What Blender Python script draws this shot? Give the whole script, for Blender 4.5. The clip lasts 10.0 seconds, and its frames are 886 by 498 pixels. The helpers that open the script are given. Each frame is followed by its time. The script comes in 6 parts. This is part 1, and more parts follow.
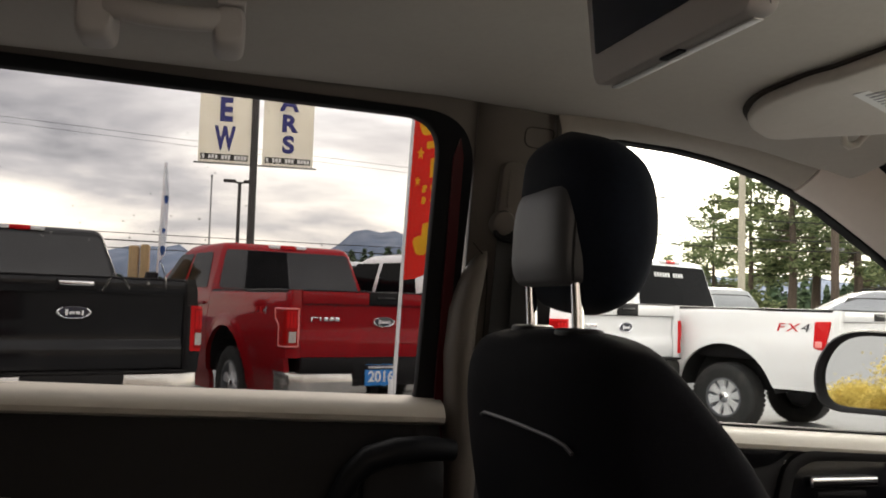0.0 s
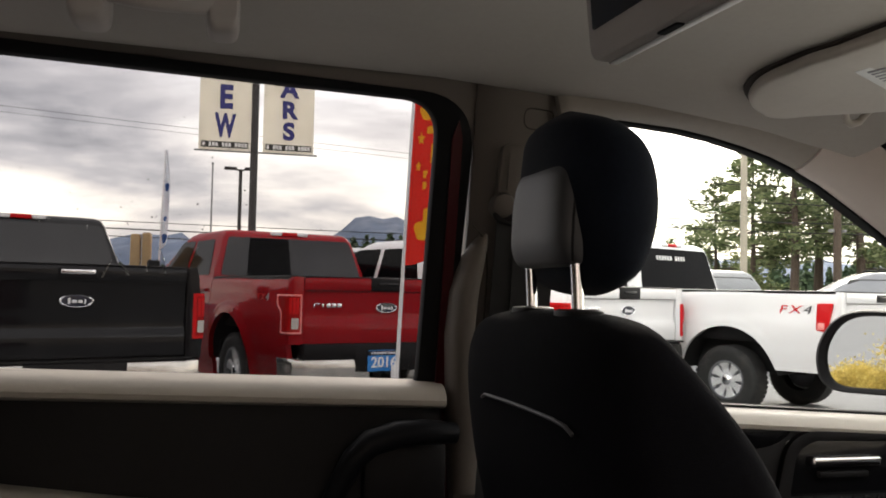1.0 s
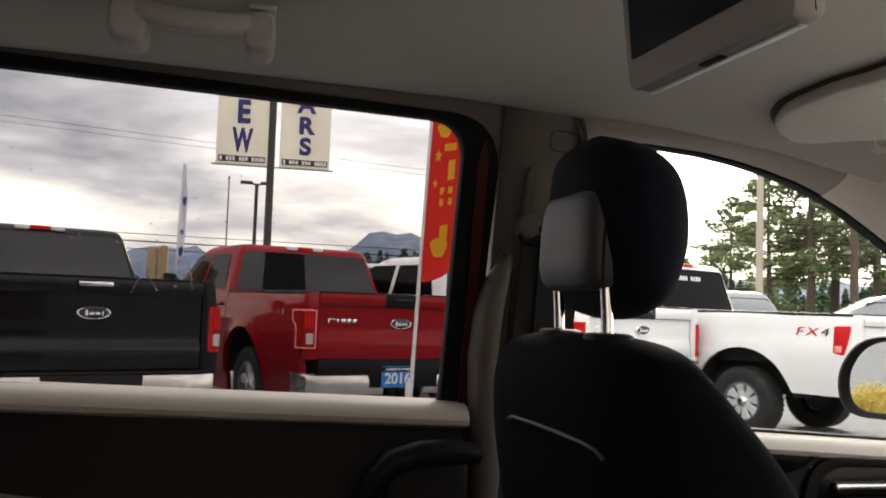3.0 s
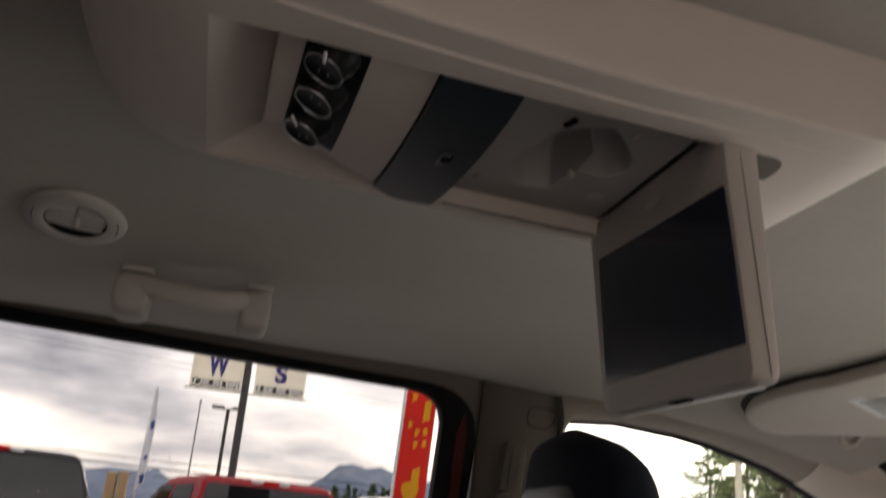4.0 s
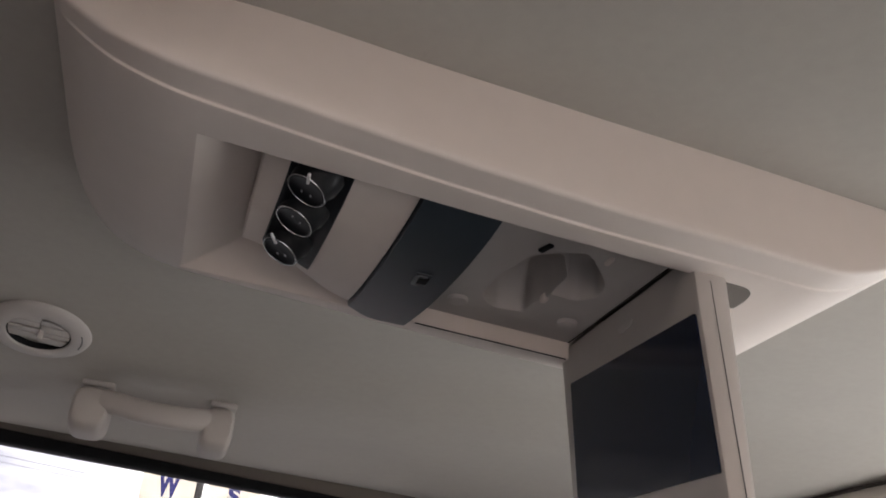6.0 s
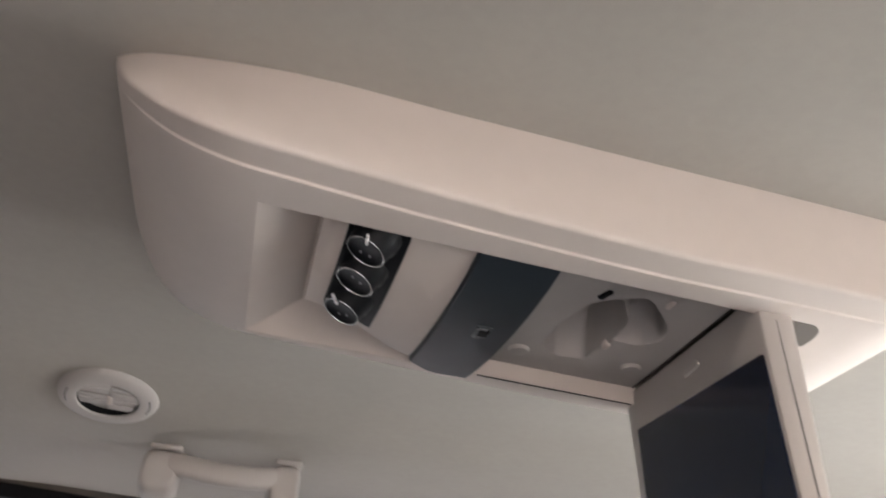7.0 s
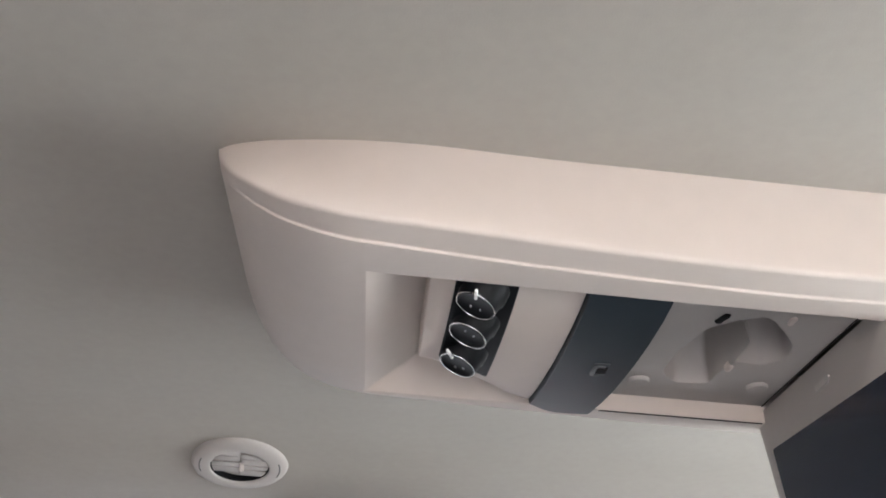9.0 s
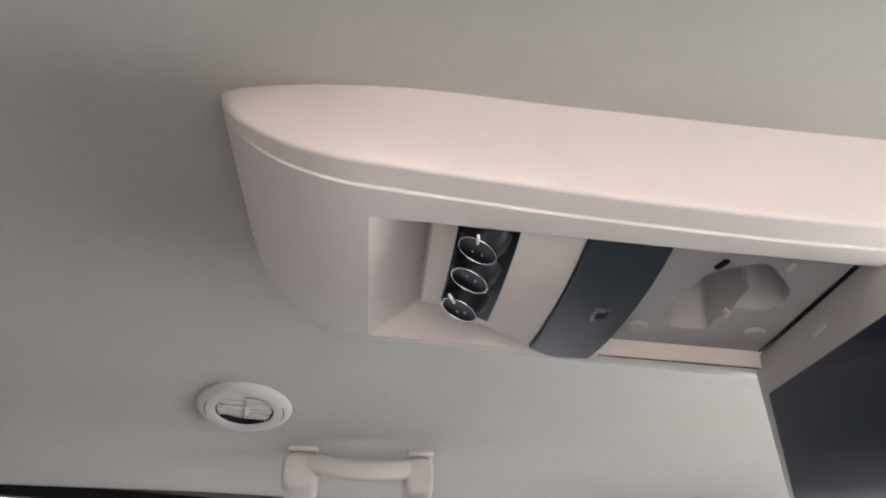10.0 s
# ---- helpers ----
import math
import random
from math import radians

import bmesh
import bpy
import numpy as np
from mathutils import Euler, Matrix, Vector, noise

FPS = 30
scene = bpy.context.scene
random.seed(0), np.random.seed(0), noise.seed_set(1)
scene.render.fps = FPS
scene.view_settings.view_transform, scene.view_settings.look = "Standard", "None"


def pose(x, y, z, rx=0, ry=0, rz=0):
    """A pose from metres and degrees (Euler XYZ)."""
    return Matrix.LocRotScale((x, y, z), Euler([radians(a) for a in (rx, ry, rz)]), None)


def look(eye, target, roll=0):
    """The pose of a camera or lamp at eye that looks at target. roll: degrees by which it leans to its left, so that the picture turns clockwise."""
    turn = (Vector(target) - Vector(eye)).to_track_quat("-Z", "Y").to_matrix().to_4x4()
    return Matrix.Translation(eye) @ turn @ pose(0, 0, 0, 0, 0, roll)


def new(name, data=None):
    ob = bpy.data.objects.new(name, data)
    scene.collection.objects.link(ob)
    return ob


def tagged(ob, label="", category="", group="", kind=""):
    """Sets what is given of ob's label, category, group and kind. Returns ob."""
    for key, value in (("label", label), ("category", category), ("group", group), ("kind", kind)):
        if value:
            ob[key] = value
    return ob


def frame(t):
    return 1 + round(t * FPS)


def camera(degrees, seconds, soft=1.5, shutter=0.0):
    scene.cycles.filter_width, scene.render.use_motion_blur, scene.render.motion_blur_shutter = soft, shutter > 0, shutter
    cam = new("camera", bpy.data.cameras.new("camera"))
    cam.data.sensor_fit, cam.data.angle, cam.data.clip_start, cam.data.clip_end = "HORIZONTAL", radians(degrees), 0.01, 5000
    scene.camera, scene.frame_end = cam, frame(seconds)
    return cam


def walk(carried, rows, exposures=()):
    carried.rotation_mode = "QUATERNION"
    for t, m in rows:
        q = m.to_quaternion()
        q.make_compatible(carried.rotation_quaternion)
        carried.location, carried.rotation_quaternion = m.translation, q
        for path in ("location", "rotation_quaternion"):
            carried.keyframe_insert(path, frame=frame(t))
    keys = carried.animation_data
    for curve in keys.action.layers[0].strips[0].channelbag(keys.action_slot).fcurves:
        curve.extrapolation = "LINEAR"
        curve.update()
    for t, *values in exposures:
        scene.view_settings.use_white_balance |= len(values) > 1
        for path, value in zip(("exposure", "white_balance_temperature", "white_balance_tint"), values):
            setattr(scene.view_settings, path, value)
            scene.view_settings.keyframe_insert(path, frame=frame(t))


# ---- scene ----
cam = camera(53.62, 10.0, soft=1.8, shutter=0.5)

PATH = [
    (0, 0.0008, 0.0038, 1.2737, 93.671, -1.647, -13.923),
    (0.5, 0.0045, 0.0074, 1.2720, 93.065, -1.256, -13.840),
    (1, 0.0056, 0.0088, 1.2702, 92.731, -1.108, -13.763),
    (1.5, 0.0022, 0.0075, 1.2712, 93.246, -1.420, -13.586),
    (2, -0.0066, 0.0050, 1.2727, 93.413, -1.465, -13.469),
    (2.2, -0.0085, 0.0048, 1.2735, 93.084, -1.137, -13.099),
    (3.3, -0.0146, 0.0055, 1.2774, 94.829, -2.686, -13.109),
    (3.5, -0.0165, -0.0043, 1.2865, 97.610, -3.585, -13.892),
    (3.7, -0.0243, -0.0175, 1.3048, 102.040, -4.301, -14.458),
    (3.9, -0.0315, -0.0321, 1.3222, 107.190, -4.622, -14.699),
    (4, -0.0315, -0.0352, 1.3242, 109.080, -4.751, -14.969),
    (4.5, -0.0309, -0.0375, 1.3257, 112.320, -4.577, -16.968),
    (5, -0.0305, -0.0324, 1.3272, 114.080, -4.577, -18.388),
    (6.3, -0.0427, -0.0364, 1.3230, 117.713, -5.139, -17.354),
    (6.5, -0.0433, -0.0358, 1.3245, 118.060, -4.930, -16.766),
    (7, -0.0464, -0.0400, 1.3271, 119.625, -4.026, -13.371),
    (7.5, -0.0489, -0.0460, 1.3336, 121.086, -1.638, -7.464),
    (8, -0.0502, -0.0485, 1.3368, 121.287, -0.794, -4.908),
    (8.5, -0.0523, -0.0496, 1.3381, 121.330, -0.881, -4.345),
    (9, -0.0550, -0.0493, 1.3383, 120.874, -1.159, -4.537),
    (9.5, -0.0569, -0.0495, 1.3367, 119.715, -1.299, -4.644),
    (10, -0.0560, -0.0518, 1.3342, 117.567, -1.282, -4.549),
]
EXPOSURES = [(0.0, 0.1, 6850, 12), (1.0, 0.1, 6700, 13), (3.3, 0.08, 6700, 13), (3.6, 0.0, 6800, 14), (4.0, 0.12, 6800, 16), (4.5, 0.66, 6750, 17), (5.0, 0.96, 6450, 17), (6.3, 1.46, 6350, 16), (7.0, 2.10, 6350, 15), (7.5, 2.24, 6300, 15), (8.0, 2.50, 6100, 12), (10.0, 2.63, 6000, 12)]
walk(cam, [(r[0], pose(*r[1:])) for r in PATH], EXPOSURES)

# ---- light ----
world = bpy.data.worlds.new("overcast_sky")
scene.world = world
world.use_nodes = True
wn, wl = world.node_tree.nodes, world.node_tree.links
wn.clear()
w_out, w_bg = wn.new("ShaderNodeOutputWorld"), wn.new("ShaderNodeBackground")
w_sky = wn.new("ShaderNodeTexSky")
w_sky.sky_type, w_sky.sun_disc = "NISHITA", False
w_sky.sun_elevation, w_sky.sun_rotation = radians(26), radians(31)
w_tc, w_map = wn.new("ShaderNodeTexCoord"), wn.new("ShaderNodeMapping")
w_map.inputs["Scale"].default_value = (1.0, 1.0, 4.2)
w_map.inputs["Location"].default_value = (0.35, 0.1, 0.2)
w_noise = wn.new("ShaderNodeTexNoise")
w_noise.inputs["Scale"].default_value, w_noise.inputs["Detail"].default_value = 2.6, 9
w_noise.inputs["Roughness"].default_value, w_noise.inputs["Distortion"].default_value = 0.52, 0.25
w_ramp = wn.new("ShaderNodeValToRGB")
for k, (at, col) in enumerate(((0.32, (5.0, 4.9, 5.2, 1)), (0.44, (9.8, 9.5, 9.6, 1)), (0.55, (16.0, 15.8, 15.6, 1)), (0.68, (24.0, 23.0, 21.4, 1)))):
    e = w_ramp.color_ramp.elements[k] if k < 2 else w_ramp.color_ramp.elements.new(at)
    e.position, e.color = at, col
w_mix = wn.new("ShaderNodeMix")
w_mix.data_type = "RGBA"
w_mix.inputs["Factor"].default_value = 0.9
wl.new(w_tc.outputs["Generated"], w_map.inputs["Vector"])
wl.new(w_map.outputs["Vector"], w_noise.inputs["Vector"])
wl.new(w_noise.outputs["Fac"], w_ramp.inputs["Fac"])
wl.new(w_sky.outputs["Color"], w_mix.inputs["A"])
wl.new(w_ramp.outputs["Color"], w_mix.inputs["B"])
w_sep, w_low, w_add = wn.new("ShaderNodeSeparateXYZ"), wn.new("ShaderNodeMapRange"), wn.new("ShaderNodeMix")
w_low.inputs["From Min"].default_value, w_low.inputs["From Max"].default_value = 0.22, 0.0
w_low.inputs["To Max"].default_value = 0.85
w_add.data_type = "RGBA"
w_add.inputs["B"].default_value = (21.5, 18.8, 14.2, 1)
w_gap = wn.new("ShaderNodeMath")
w_gap.operation = "MULTIPLY"
wl.new(w_tc.outputs["Generated"], w_sep.inputs["Vector"])
wl.new(w_sep.outputs["Z"], w_low.inputs["Value"])
w_gr = wn.new("ShaderNodeMapRange")
w_gr.inputs["From Min"].default_value, w_gr.inputs["From Max"].default_value = 0.40, 0.62
wl.new(w_noise.outputs["Fac"], w_gr.inputs["Value"])
wl.new(w_low.outputs["Result"], w_gap.inputs[0])
wl.new(w_gr.outputs["Result"], w_gap.inputs[1])
wl.new(w_gap.outputs[0], w_add.inputs["Factor"])
wl.new(w_mix.outputs["Result"], w_add.inputs["A"])
w_dot, w_pow, w_gain = wn.new("ShaderNodeVectorMath"), wn.new("ShaderNodeMapRange"), wn.new("ShaderNodeMix")
w_dot.operation = "DOT_PRODUCT"
w_dot.inputs[1].default_value = Vector((5.5, 9.0, 5.0)).normalized()
w_pow.interpolation_type = "SMOOTHSTEP"
w_pow.inputs["From Min"].default_value, w_pow.inputs["From Max"].default_value = 0.925, 1.0
w_pow.inputs["To Min"].default_value, w_pow.inputs["To Max"].default_value = 1.0, 3.2
w_gain.data_type, w_gain.blend_type = "RGBA", "MULTIPLY"
w_gain.inputs["Factor"].default_value = 1
wl.new(w_tc.outputs["Generated"], w_dot.inputs[0])
wl.new(w_dot.outputs["Value"], w_pow.inputs["Value"])
wl.new(w_add.outputs["Result"], w_gain.inputs["A"])
w_zen, w_both = wn.new("ShaderNodeMapRange"), wn.new("ShaderNodeMath")   # an overcast sky is brightest overhead
w_zen.inputs["From Min"].default_value, w_zen.inputs["From Max"].default_value = 0.12, 0.75
w_zen.inputs["To Min"].default_value, w_zen.inputs["To Max"].default_value = 1.22, 1.15
w_both.operation = "MULTIPLY"
wl.new(w_sep.outputs["Z"], w_zen.inputs["Value"])
wl.new(w_pow.outputs["Result"], w_both.inputs[0])
wl.new(w_zen.outputs["Result"], w_both.inputs[1])
wl.new(w_both.outputs[0], w_gain.inputs["B"])
wl.new(w_gain.outputs["Result"], w_bg.inputs["Color"])
w_bg.inputs["Strength"].default_value = 0.15
wl.new(w_bg.outputs["Background"], w_out.inputs["Surface"])

sun = new("sun", bpy.data.lights.new("sun", "SUN"))
sun.data.energy, sun.data.angle, sun.data.color = 2.2, radians(14), (1.0, 0.90, 0.78)
sun.matrix_world = look((5.5, 9.0, 5.0), (0, 0, 0))

# sky light coming in through the windscreen
glow = new("windscreen_daylight", bpy.data.lights.new("windscreen_daylight", "AREA"))
glow.data.shape, glow.data.size, glow.data.size_y, glow.data.spread = "RECTANGLE", 0.80, 0.34, radians(84)
glow.data.energy, glow.data.color = 1.1, (0.97, 1.0, 0.94)
glow.matrix_world = look((1.20, 0.47, 1.24), (0.74, 0.47, 1.56))

# sky light coming in through the front side window
front = new("front_window_daylight", bpy.data.lights.new("front_window_daylight", "AREA"))
front.data.shape, front.data.size, front.data.size_y, front.data.spread = "RECTANGLE", 0.40, 0.22, radians(110)
front.data.energy, front.data.color = 0.10, (1.0, 0.98, 0.94)
front.matrix_world = look((1.02, 1.31, 1.22), (0.84, 0.98, 1.55))

# sky light coming in through the side window
side = new("side_window_daylight", bpy.data.lights.new("side_window_daylight", "AREA"))
side.data.shape, side.data.size, side.data.size_y, side.data.spread = "RECTANGLE", 0.70, 0.36, radians(160)
side.data.energy, side.data.color = 0.13, (0.93, 0.97, 1.0)
side.matrix_world = look((-0.05, 1.40, 1.33), (0.10, 0.75, 1.55))

# daylight from the open near door, warm as if off the added wall beyond
near = new("open_door_daylight", bpy.data.lights.new("open_door_daylight", "AREA"))
near.data.shape, near.data.size, near.data.size_y, near.data.spread = "RECTANGLE", 0.60, 0.50, radians(150)
near.data.energy, near.data.color = 0.14, (1.0, 0.91, 0.84)
near.matrix_world = look((0.28, -0.46, 1.30), (0.22, 0.45, 1.46))


# ---- materials ----
def mat(name, base, rough=0.6, metal=0.0, vary=0.12, scale=30.0, bump=0.0, bump_scale=200.0, coat=0.0, spec=0.5, dirt=None, dirt_amount=0.0, dirt_scale=3.0, sheen=0.0):
    """Principled surface with a fine grain, a broad mottling and a fine relief, all in metres."""
    m = bpy.data.materials.new(name)
    m.use_nodes = True
    n, l = m.node_tree.nodes, m.node_tree.links
    b = n["Principled BSDF"]
    tc = n.new("ShaderNodeTexCoord")
    fine, broad = n.new("ShaderNodeTexNoise"), n.new("ShaderNodeTexNoise")
    fine.inputs["Scale"].default_value, fine.inputs["Detail"].default_value = scale, 5
    broad.inputs["Scale"].default_value, broad.inputs["Detail"].default_value = scale / 9, 3
    l.new(tc.outputs["Object"], fine.inputs["Vector"])
    l.new(tc.outputs["Object"], broad.inputs["Vector"])
    add = n.new("ShaderNodeMath")
    l.new(fine.outputs["Fac"], add.inputs[0])
    l.new(broad.outputs["Fac"], add.inputs[1])
    mr = n.new("ShaderNodeMapRange")
    mr.inputs["From Min"].default_value, mr.inputs["From Max"].default_value = 0.55, 1.45
    mr.inputs["To Min"].default_value, mr.inputs["To Max"].default_value = 1 - vary, 1 + vary
    l.new(add.outputs[0], mr.inputs["Value"])
    mul = n.new("ShaderNodeMix")
    mul.data_type, mul.blend_type = "RGBA", "MULTIPLY"
    mul.inputs["Factor"].default_value = 1
    mul.inputs["A"].default_value = (*base, 1)
    l.new(mr.outputs["Result"], mul.inputs["B"])
    colour = mul.outputs["Result"]
    if dirt:
        dn, dr, dm = n.new("ShaderNodeTexNoise"), n.new("ShaderNodeMapRange"), n.new("ShaderNodeMix")
        dn.inputs["Scale"].default_value, dn.inputs["Detail"].default_value = dirt_scale, 8
        dr.inputs["From Min"].default_value, dr.inputs["From Max"].default_value = 0.48, 0.75
        dr.inputs["To Max"].default_value = dirt_amount
        dm.data_type = "RGBA"
        dm.inputs["B"].default_value = (*dirt, 1)
        l.new(tc.outputs["Object"], dn.inputs["Vector"])
        l.new(dn.outputs["Fac"], dr.inputs["Value"])
        l.new(dr.outputs["Result"], dm.inputs["Factor"])
        l.new(colour, dm.inputs["A"])
        colour = dm.outputs["Result"]
    l.new(colour, b.inputs["Base Color"])
    rr = n.new("ShaderNodeMapRange")
    rr.inputs["To Min"].default_value, rr.inputs["To Max"].default_value = max(0.02, rough * 0.85), min(1, rough * 1.15)
    l.new(broad.outputs["Fac"], rr.inputs["Value"])
    l.new(rr.outputs["Result"], b.inputs["Roughness"])
    b.inputs["Metallic"].default_value = metal
    b.inputs["Specular IOR Level"].default_value = spec
    b.inputs["Coat Weight"].default_value = coat
    b.inputs["Coat Roughness"].default_value = 0.06
    b.inputs["Sheen Weight"].default_value = sheen
    if bump:
        bn, bp = n.new("ShaderNodeTexNoise"), n.new("ShaderNodeBump")
        bn.inputs["Scale"].default_value, bn.inputs["Detail"].default_value = bump_scale, 3
        bp.inputs["Strength"].default_value, bp.inputs["Distance"].default_value = bump, 0.002
        l.new(tc.outputs["Object"], bn.inputs["Vector"])
        l.new(bn.outputs["Fac"], bp.inputs["Height"])
        l.new(bp.outputs["Normal"], b.inputs["Normal"])
    return m


def pane_mat(name, tint, gloss=0.06, rough=0.02, spots=0.0):
    """Thin glass: light passes straight, tinted, with a faint mirror image on it; spots are dried drops."""
    m = bpy.data.materials.new(name)
    m.use_nodes = True
    n, l = m.node_tree.nodes, m.node_tree.links
    n.clear()
    out, tr, gl, mx = n.new("ShaderNodeOutputMaterial"), n.new("ShaderNodeBsdfTransparent"), n.new("ShaderNodeBsdfGlossy"), n.new("ShaderNodeMixShader")
    tr.inputs["Color"].default_value = (*tint, 1)
    gl.inputs["Roughness"].default_value = rough
    mx.inputs["Fac"].default_value = gloss
    l.new(tr.outputs[0], mx.inputs[1])
    l.new(gl.outputs[0], mx.inputs[2])
    if spots:
        tc, vo, mr = n.new("ShaderNodeTexCoord"), n.new("ShaderNodeTexVoronoi"), n.new("ShaderNodeMapRange")
        vo.inputs["Scale"].default_value = 26
        mr.inputs["From Min"].default_value, mr.inputs["From Max"].default_value = 0.07, 0.03
        mr.inputs["To Max"].default_value = spots
        no, nr, mm = n.new("ShaderNodeTexNoise"), n.new("ShaderNodeMapRange"), n.new("ShaderNodeMath")
        no.inputs["Scale"].default_value = 5
        nr.inputs["From Min"].default_value, nr.inputs["From Max"].default_value = 0.55, 0.65
        mm.operation = "MULTIPLY"
        df, m2 = n.new("ShaderNodeBsdfDiffuse"), n.new("ShaderNodeMixShader")
        df.inputs["Color"].default_value = (0.75, 0.75, 0.75, 1)
        l.new(tc.outputs["Object"], vo.inputs["Vector"])
        l.new(tc.outputs["Object"], no.inputs["Vector"])
        l.new(vo.outputs["Distance"], mr.inputs["Value"])
        l.new(no.outputs["Fac"], nr.inputs["Value"])
        l.new(mr.outputs["Result"], mm.inputs[0])
        l.new(nr.outputs["Result"], mm.inputs[1])
        l.new(mm.outputs[0], m2.inputs["Fac"])
        l.new(mx.outputs[0], m2.inputs[1])
        l.new(df.outputs[0], m2.inputs[2])
        l.new(m2.outputs[0], out.inputs["Surface"])
    else:
        l.new(mx.outputs[0], out.inputs["Surface"])
    return m


M_HEAD = mat("headliner_cloth", (0.355, 0.322, 0.285), 0.95, vary=0.05, scale=120, bump=0.10, bump_scale=1100, spec=0.2, sheen=0.15)
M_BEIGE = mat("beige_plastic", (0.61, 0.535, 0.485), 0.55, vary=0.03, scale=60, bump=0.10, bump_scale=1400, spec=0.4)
# beige plastic again, with the shade it stands in put into the base
M_BEIGE_SHADE = mat("shaded_beige_plastic", (0.118, 0.100, 0.086), 0.6, vary=0.04, scale=50, bump=0.12, bump_scale=1200, spec=0.4)
# dark colour carries the shade of seams, the hinge gap and the visor's edge
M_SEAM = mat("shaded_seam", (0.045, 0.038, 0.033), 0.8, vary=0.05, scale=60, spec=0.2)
# M_SILL's plastic again, made paler for the windscreen light on the front ledges
M_SILL_LIT = mat("lit_front_ledge", (0.66, 0.62, 0.55), 0.5, vary=0.04, scale=40, bump=0.12, bump_scale=1100)
M_VISOR = mat("pale_visor_cloth", (0.52, 0.48, 0.43), 0.9, vary=0.04, scale=120, bump=0.08, bump_scale=1100, spec=0.2, sheen=0.1)
M_LIT_EDGE = mat("lit_edge_plastic", (0.80, 0.79, 0.76), 0.35, vary=0.02, scale=60, spec=0.5)
M_TRIM = mat("muted_beige_plastic", (0.44, 0.405, 0.38), 0.6, vary=0.03, scale=60, bump=0.08, bump_scale=1400, spec=0.3)
M_SILL = mat("light_beige_ledge", (0.44, 0.405, 0.35), 0.5, vary=0.04, scale=40, bump=0.12, bump_scale=1100)
M_BLACK = mat("black_soft_plastic", (0.006, 0.0055, 0.0062), 0.55, vary=0.2, scale=60, bump=0.15, bump_scale=1300, spec=0.2)
M_RUBBER = mat("black_rubber", (0.006, 0.006, 0.007), 0.7, vary=0.1, scale=50, bump=0.1, bump_scale=600, spec=0.15)
M_PIANO = mat("gloss_black_plastic", (0.006, 0.006, 0.007), 0.16, vary=0.1, scale=30, spec=0.4)
M_SATIN = mat("satin_black_plastic", (0.006, 0.0065, 0.008), 0.45, vary=0.1, scale=60, bump=0.05, bump_scale=1500, spec=0.15)
M_DARK = mat("charcoal_plastic", (0.021, 0.029, 0.038), 0.45, vary=0.06, scale=70, bump=0.1, bump_scale=1500)
M_HEADCLOTH = mat("navy_black_cloth", (0.0062, 0.0085, 0.0145), 0.95, vary=0.3, scale=160, bump=0.18, bump_scale=900, spec=0.12, sheen=0.02)
M_CLOTH = mat("black_seat_cloth", (0.0052, 0.0051, 0.0068), 0.95, vary=0.3, scale=160, bump=0.22, bump_scale=900, spec=0.05, sheen=0.0)
M_SHELL = mat("grey_headrest_shell", (0.045, 0.045, 0.048), 0.5, vary=0.05, scale=60, bump=0.1, bump_scale=1200)
M_LATCH = mat("mid_grey_plastic", (0.11, 0.115, 0.125), 0.4, vary=0.1, scale=80)
M_CHROME = mat("chrome", (0.86, 0.86, 0.87), 0.08, 1.0, vary=0.03, scale=20)
M_BUMPER = mat("bumper_chrome", (0.70, 0.68, 0.64), 0.24, 0.92, vary=0.06, scale=20, dirt=(0.30, 0.28, 0.25), dirt_amount=0.35, dirt_scale=6)
M_STEEL = mat("brushed_steel", (0.6, 0.6, 0.6), 0.25, 1.0, vary=0.05, scale=60)
M_SCREEN = mat("dark_display_glass", (0.008, 0.014, 0.031), 0.16, vary=0.05, scale=20, spec=0.25)
M_WHITE = mat("white_print", (0.8, 0.8, 0.8), 0.5, vary=0.02)
M_LABEL = mat("white_paper_label", (0.72, 0.72, 0.70), 0.7, vary=0.05, scale=80)
M_GREYPRINT = mat("grey_print", (0.25, 0.25, 0.26), 0.6, vary=0.05)
M_CHARPRINT = mat("charcoal_print", (0.05, 0.05, 0.055), 0.5, vary=0.05)
M_VANRED = mat("red_van_paint", (0.050, 0.002, 0.004), 0.35, vary=0.06, scale=20, coat=0.12, spec=0.2)
M_CARPET = mat("dark_carpet", (0.04, 0.038, 0.036), 0.95, vary=0.2, scale=120, bump=0.5, bump_scale=500)
M_BELT = mat("black_webbing", (0.015, 0.015, 0.016), 0.7, vary=0.15, scale=200, bump=0.3, bump_scale=900)
M_TINT_REAR = pane_mat("dark_privacy_glass", (0.10, 0.10, 0.10), 0.008)
M_TINT = pane_mat("tinted_glass", (0.62, 0.62, 0.62), 0.008, spots=0.5)
M_CLEAR = pane_mat("clear_glass", (0.93, 0.95, 0.94), 0.012)
M_WATER = pane_mat("water_on_glass", (0.82, 0.82, 0.82), 0.22, 0.25)
M_MIRROR = mat("mirror_glass", (0.92, 0.92, 0.92), 0.01, 1.0, vary=0.0)

M_ASPHALT = mat("asphalt", (0.17, 0.173, 0.176), 0.85, vary=0.3, scale=14, bump=0.6, bump_scale=120, dirt=(0.14, 0.14, 0.14), dirt_amount=0.6, dirt_scale=0.35)
M_PRED = mat("red_metallic_paint", (0.27, 0.008, 0.012), 0.32, vary=0.14, scale=9, coat=0.40, spec=0.0)
M_PBLACK = mat("black_paint", (0.010, 0.010, 0.011), 0.3, vary=0.2, scale=9, coat=0.60, spec=0.0, dirt=(0.022, 0.022, 0.023), dirt_amount=0.5, dirt_scale=2.5)
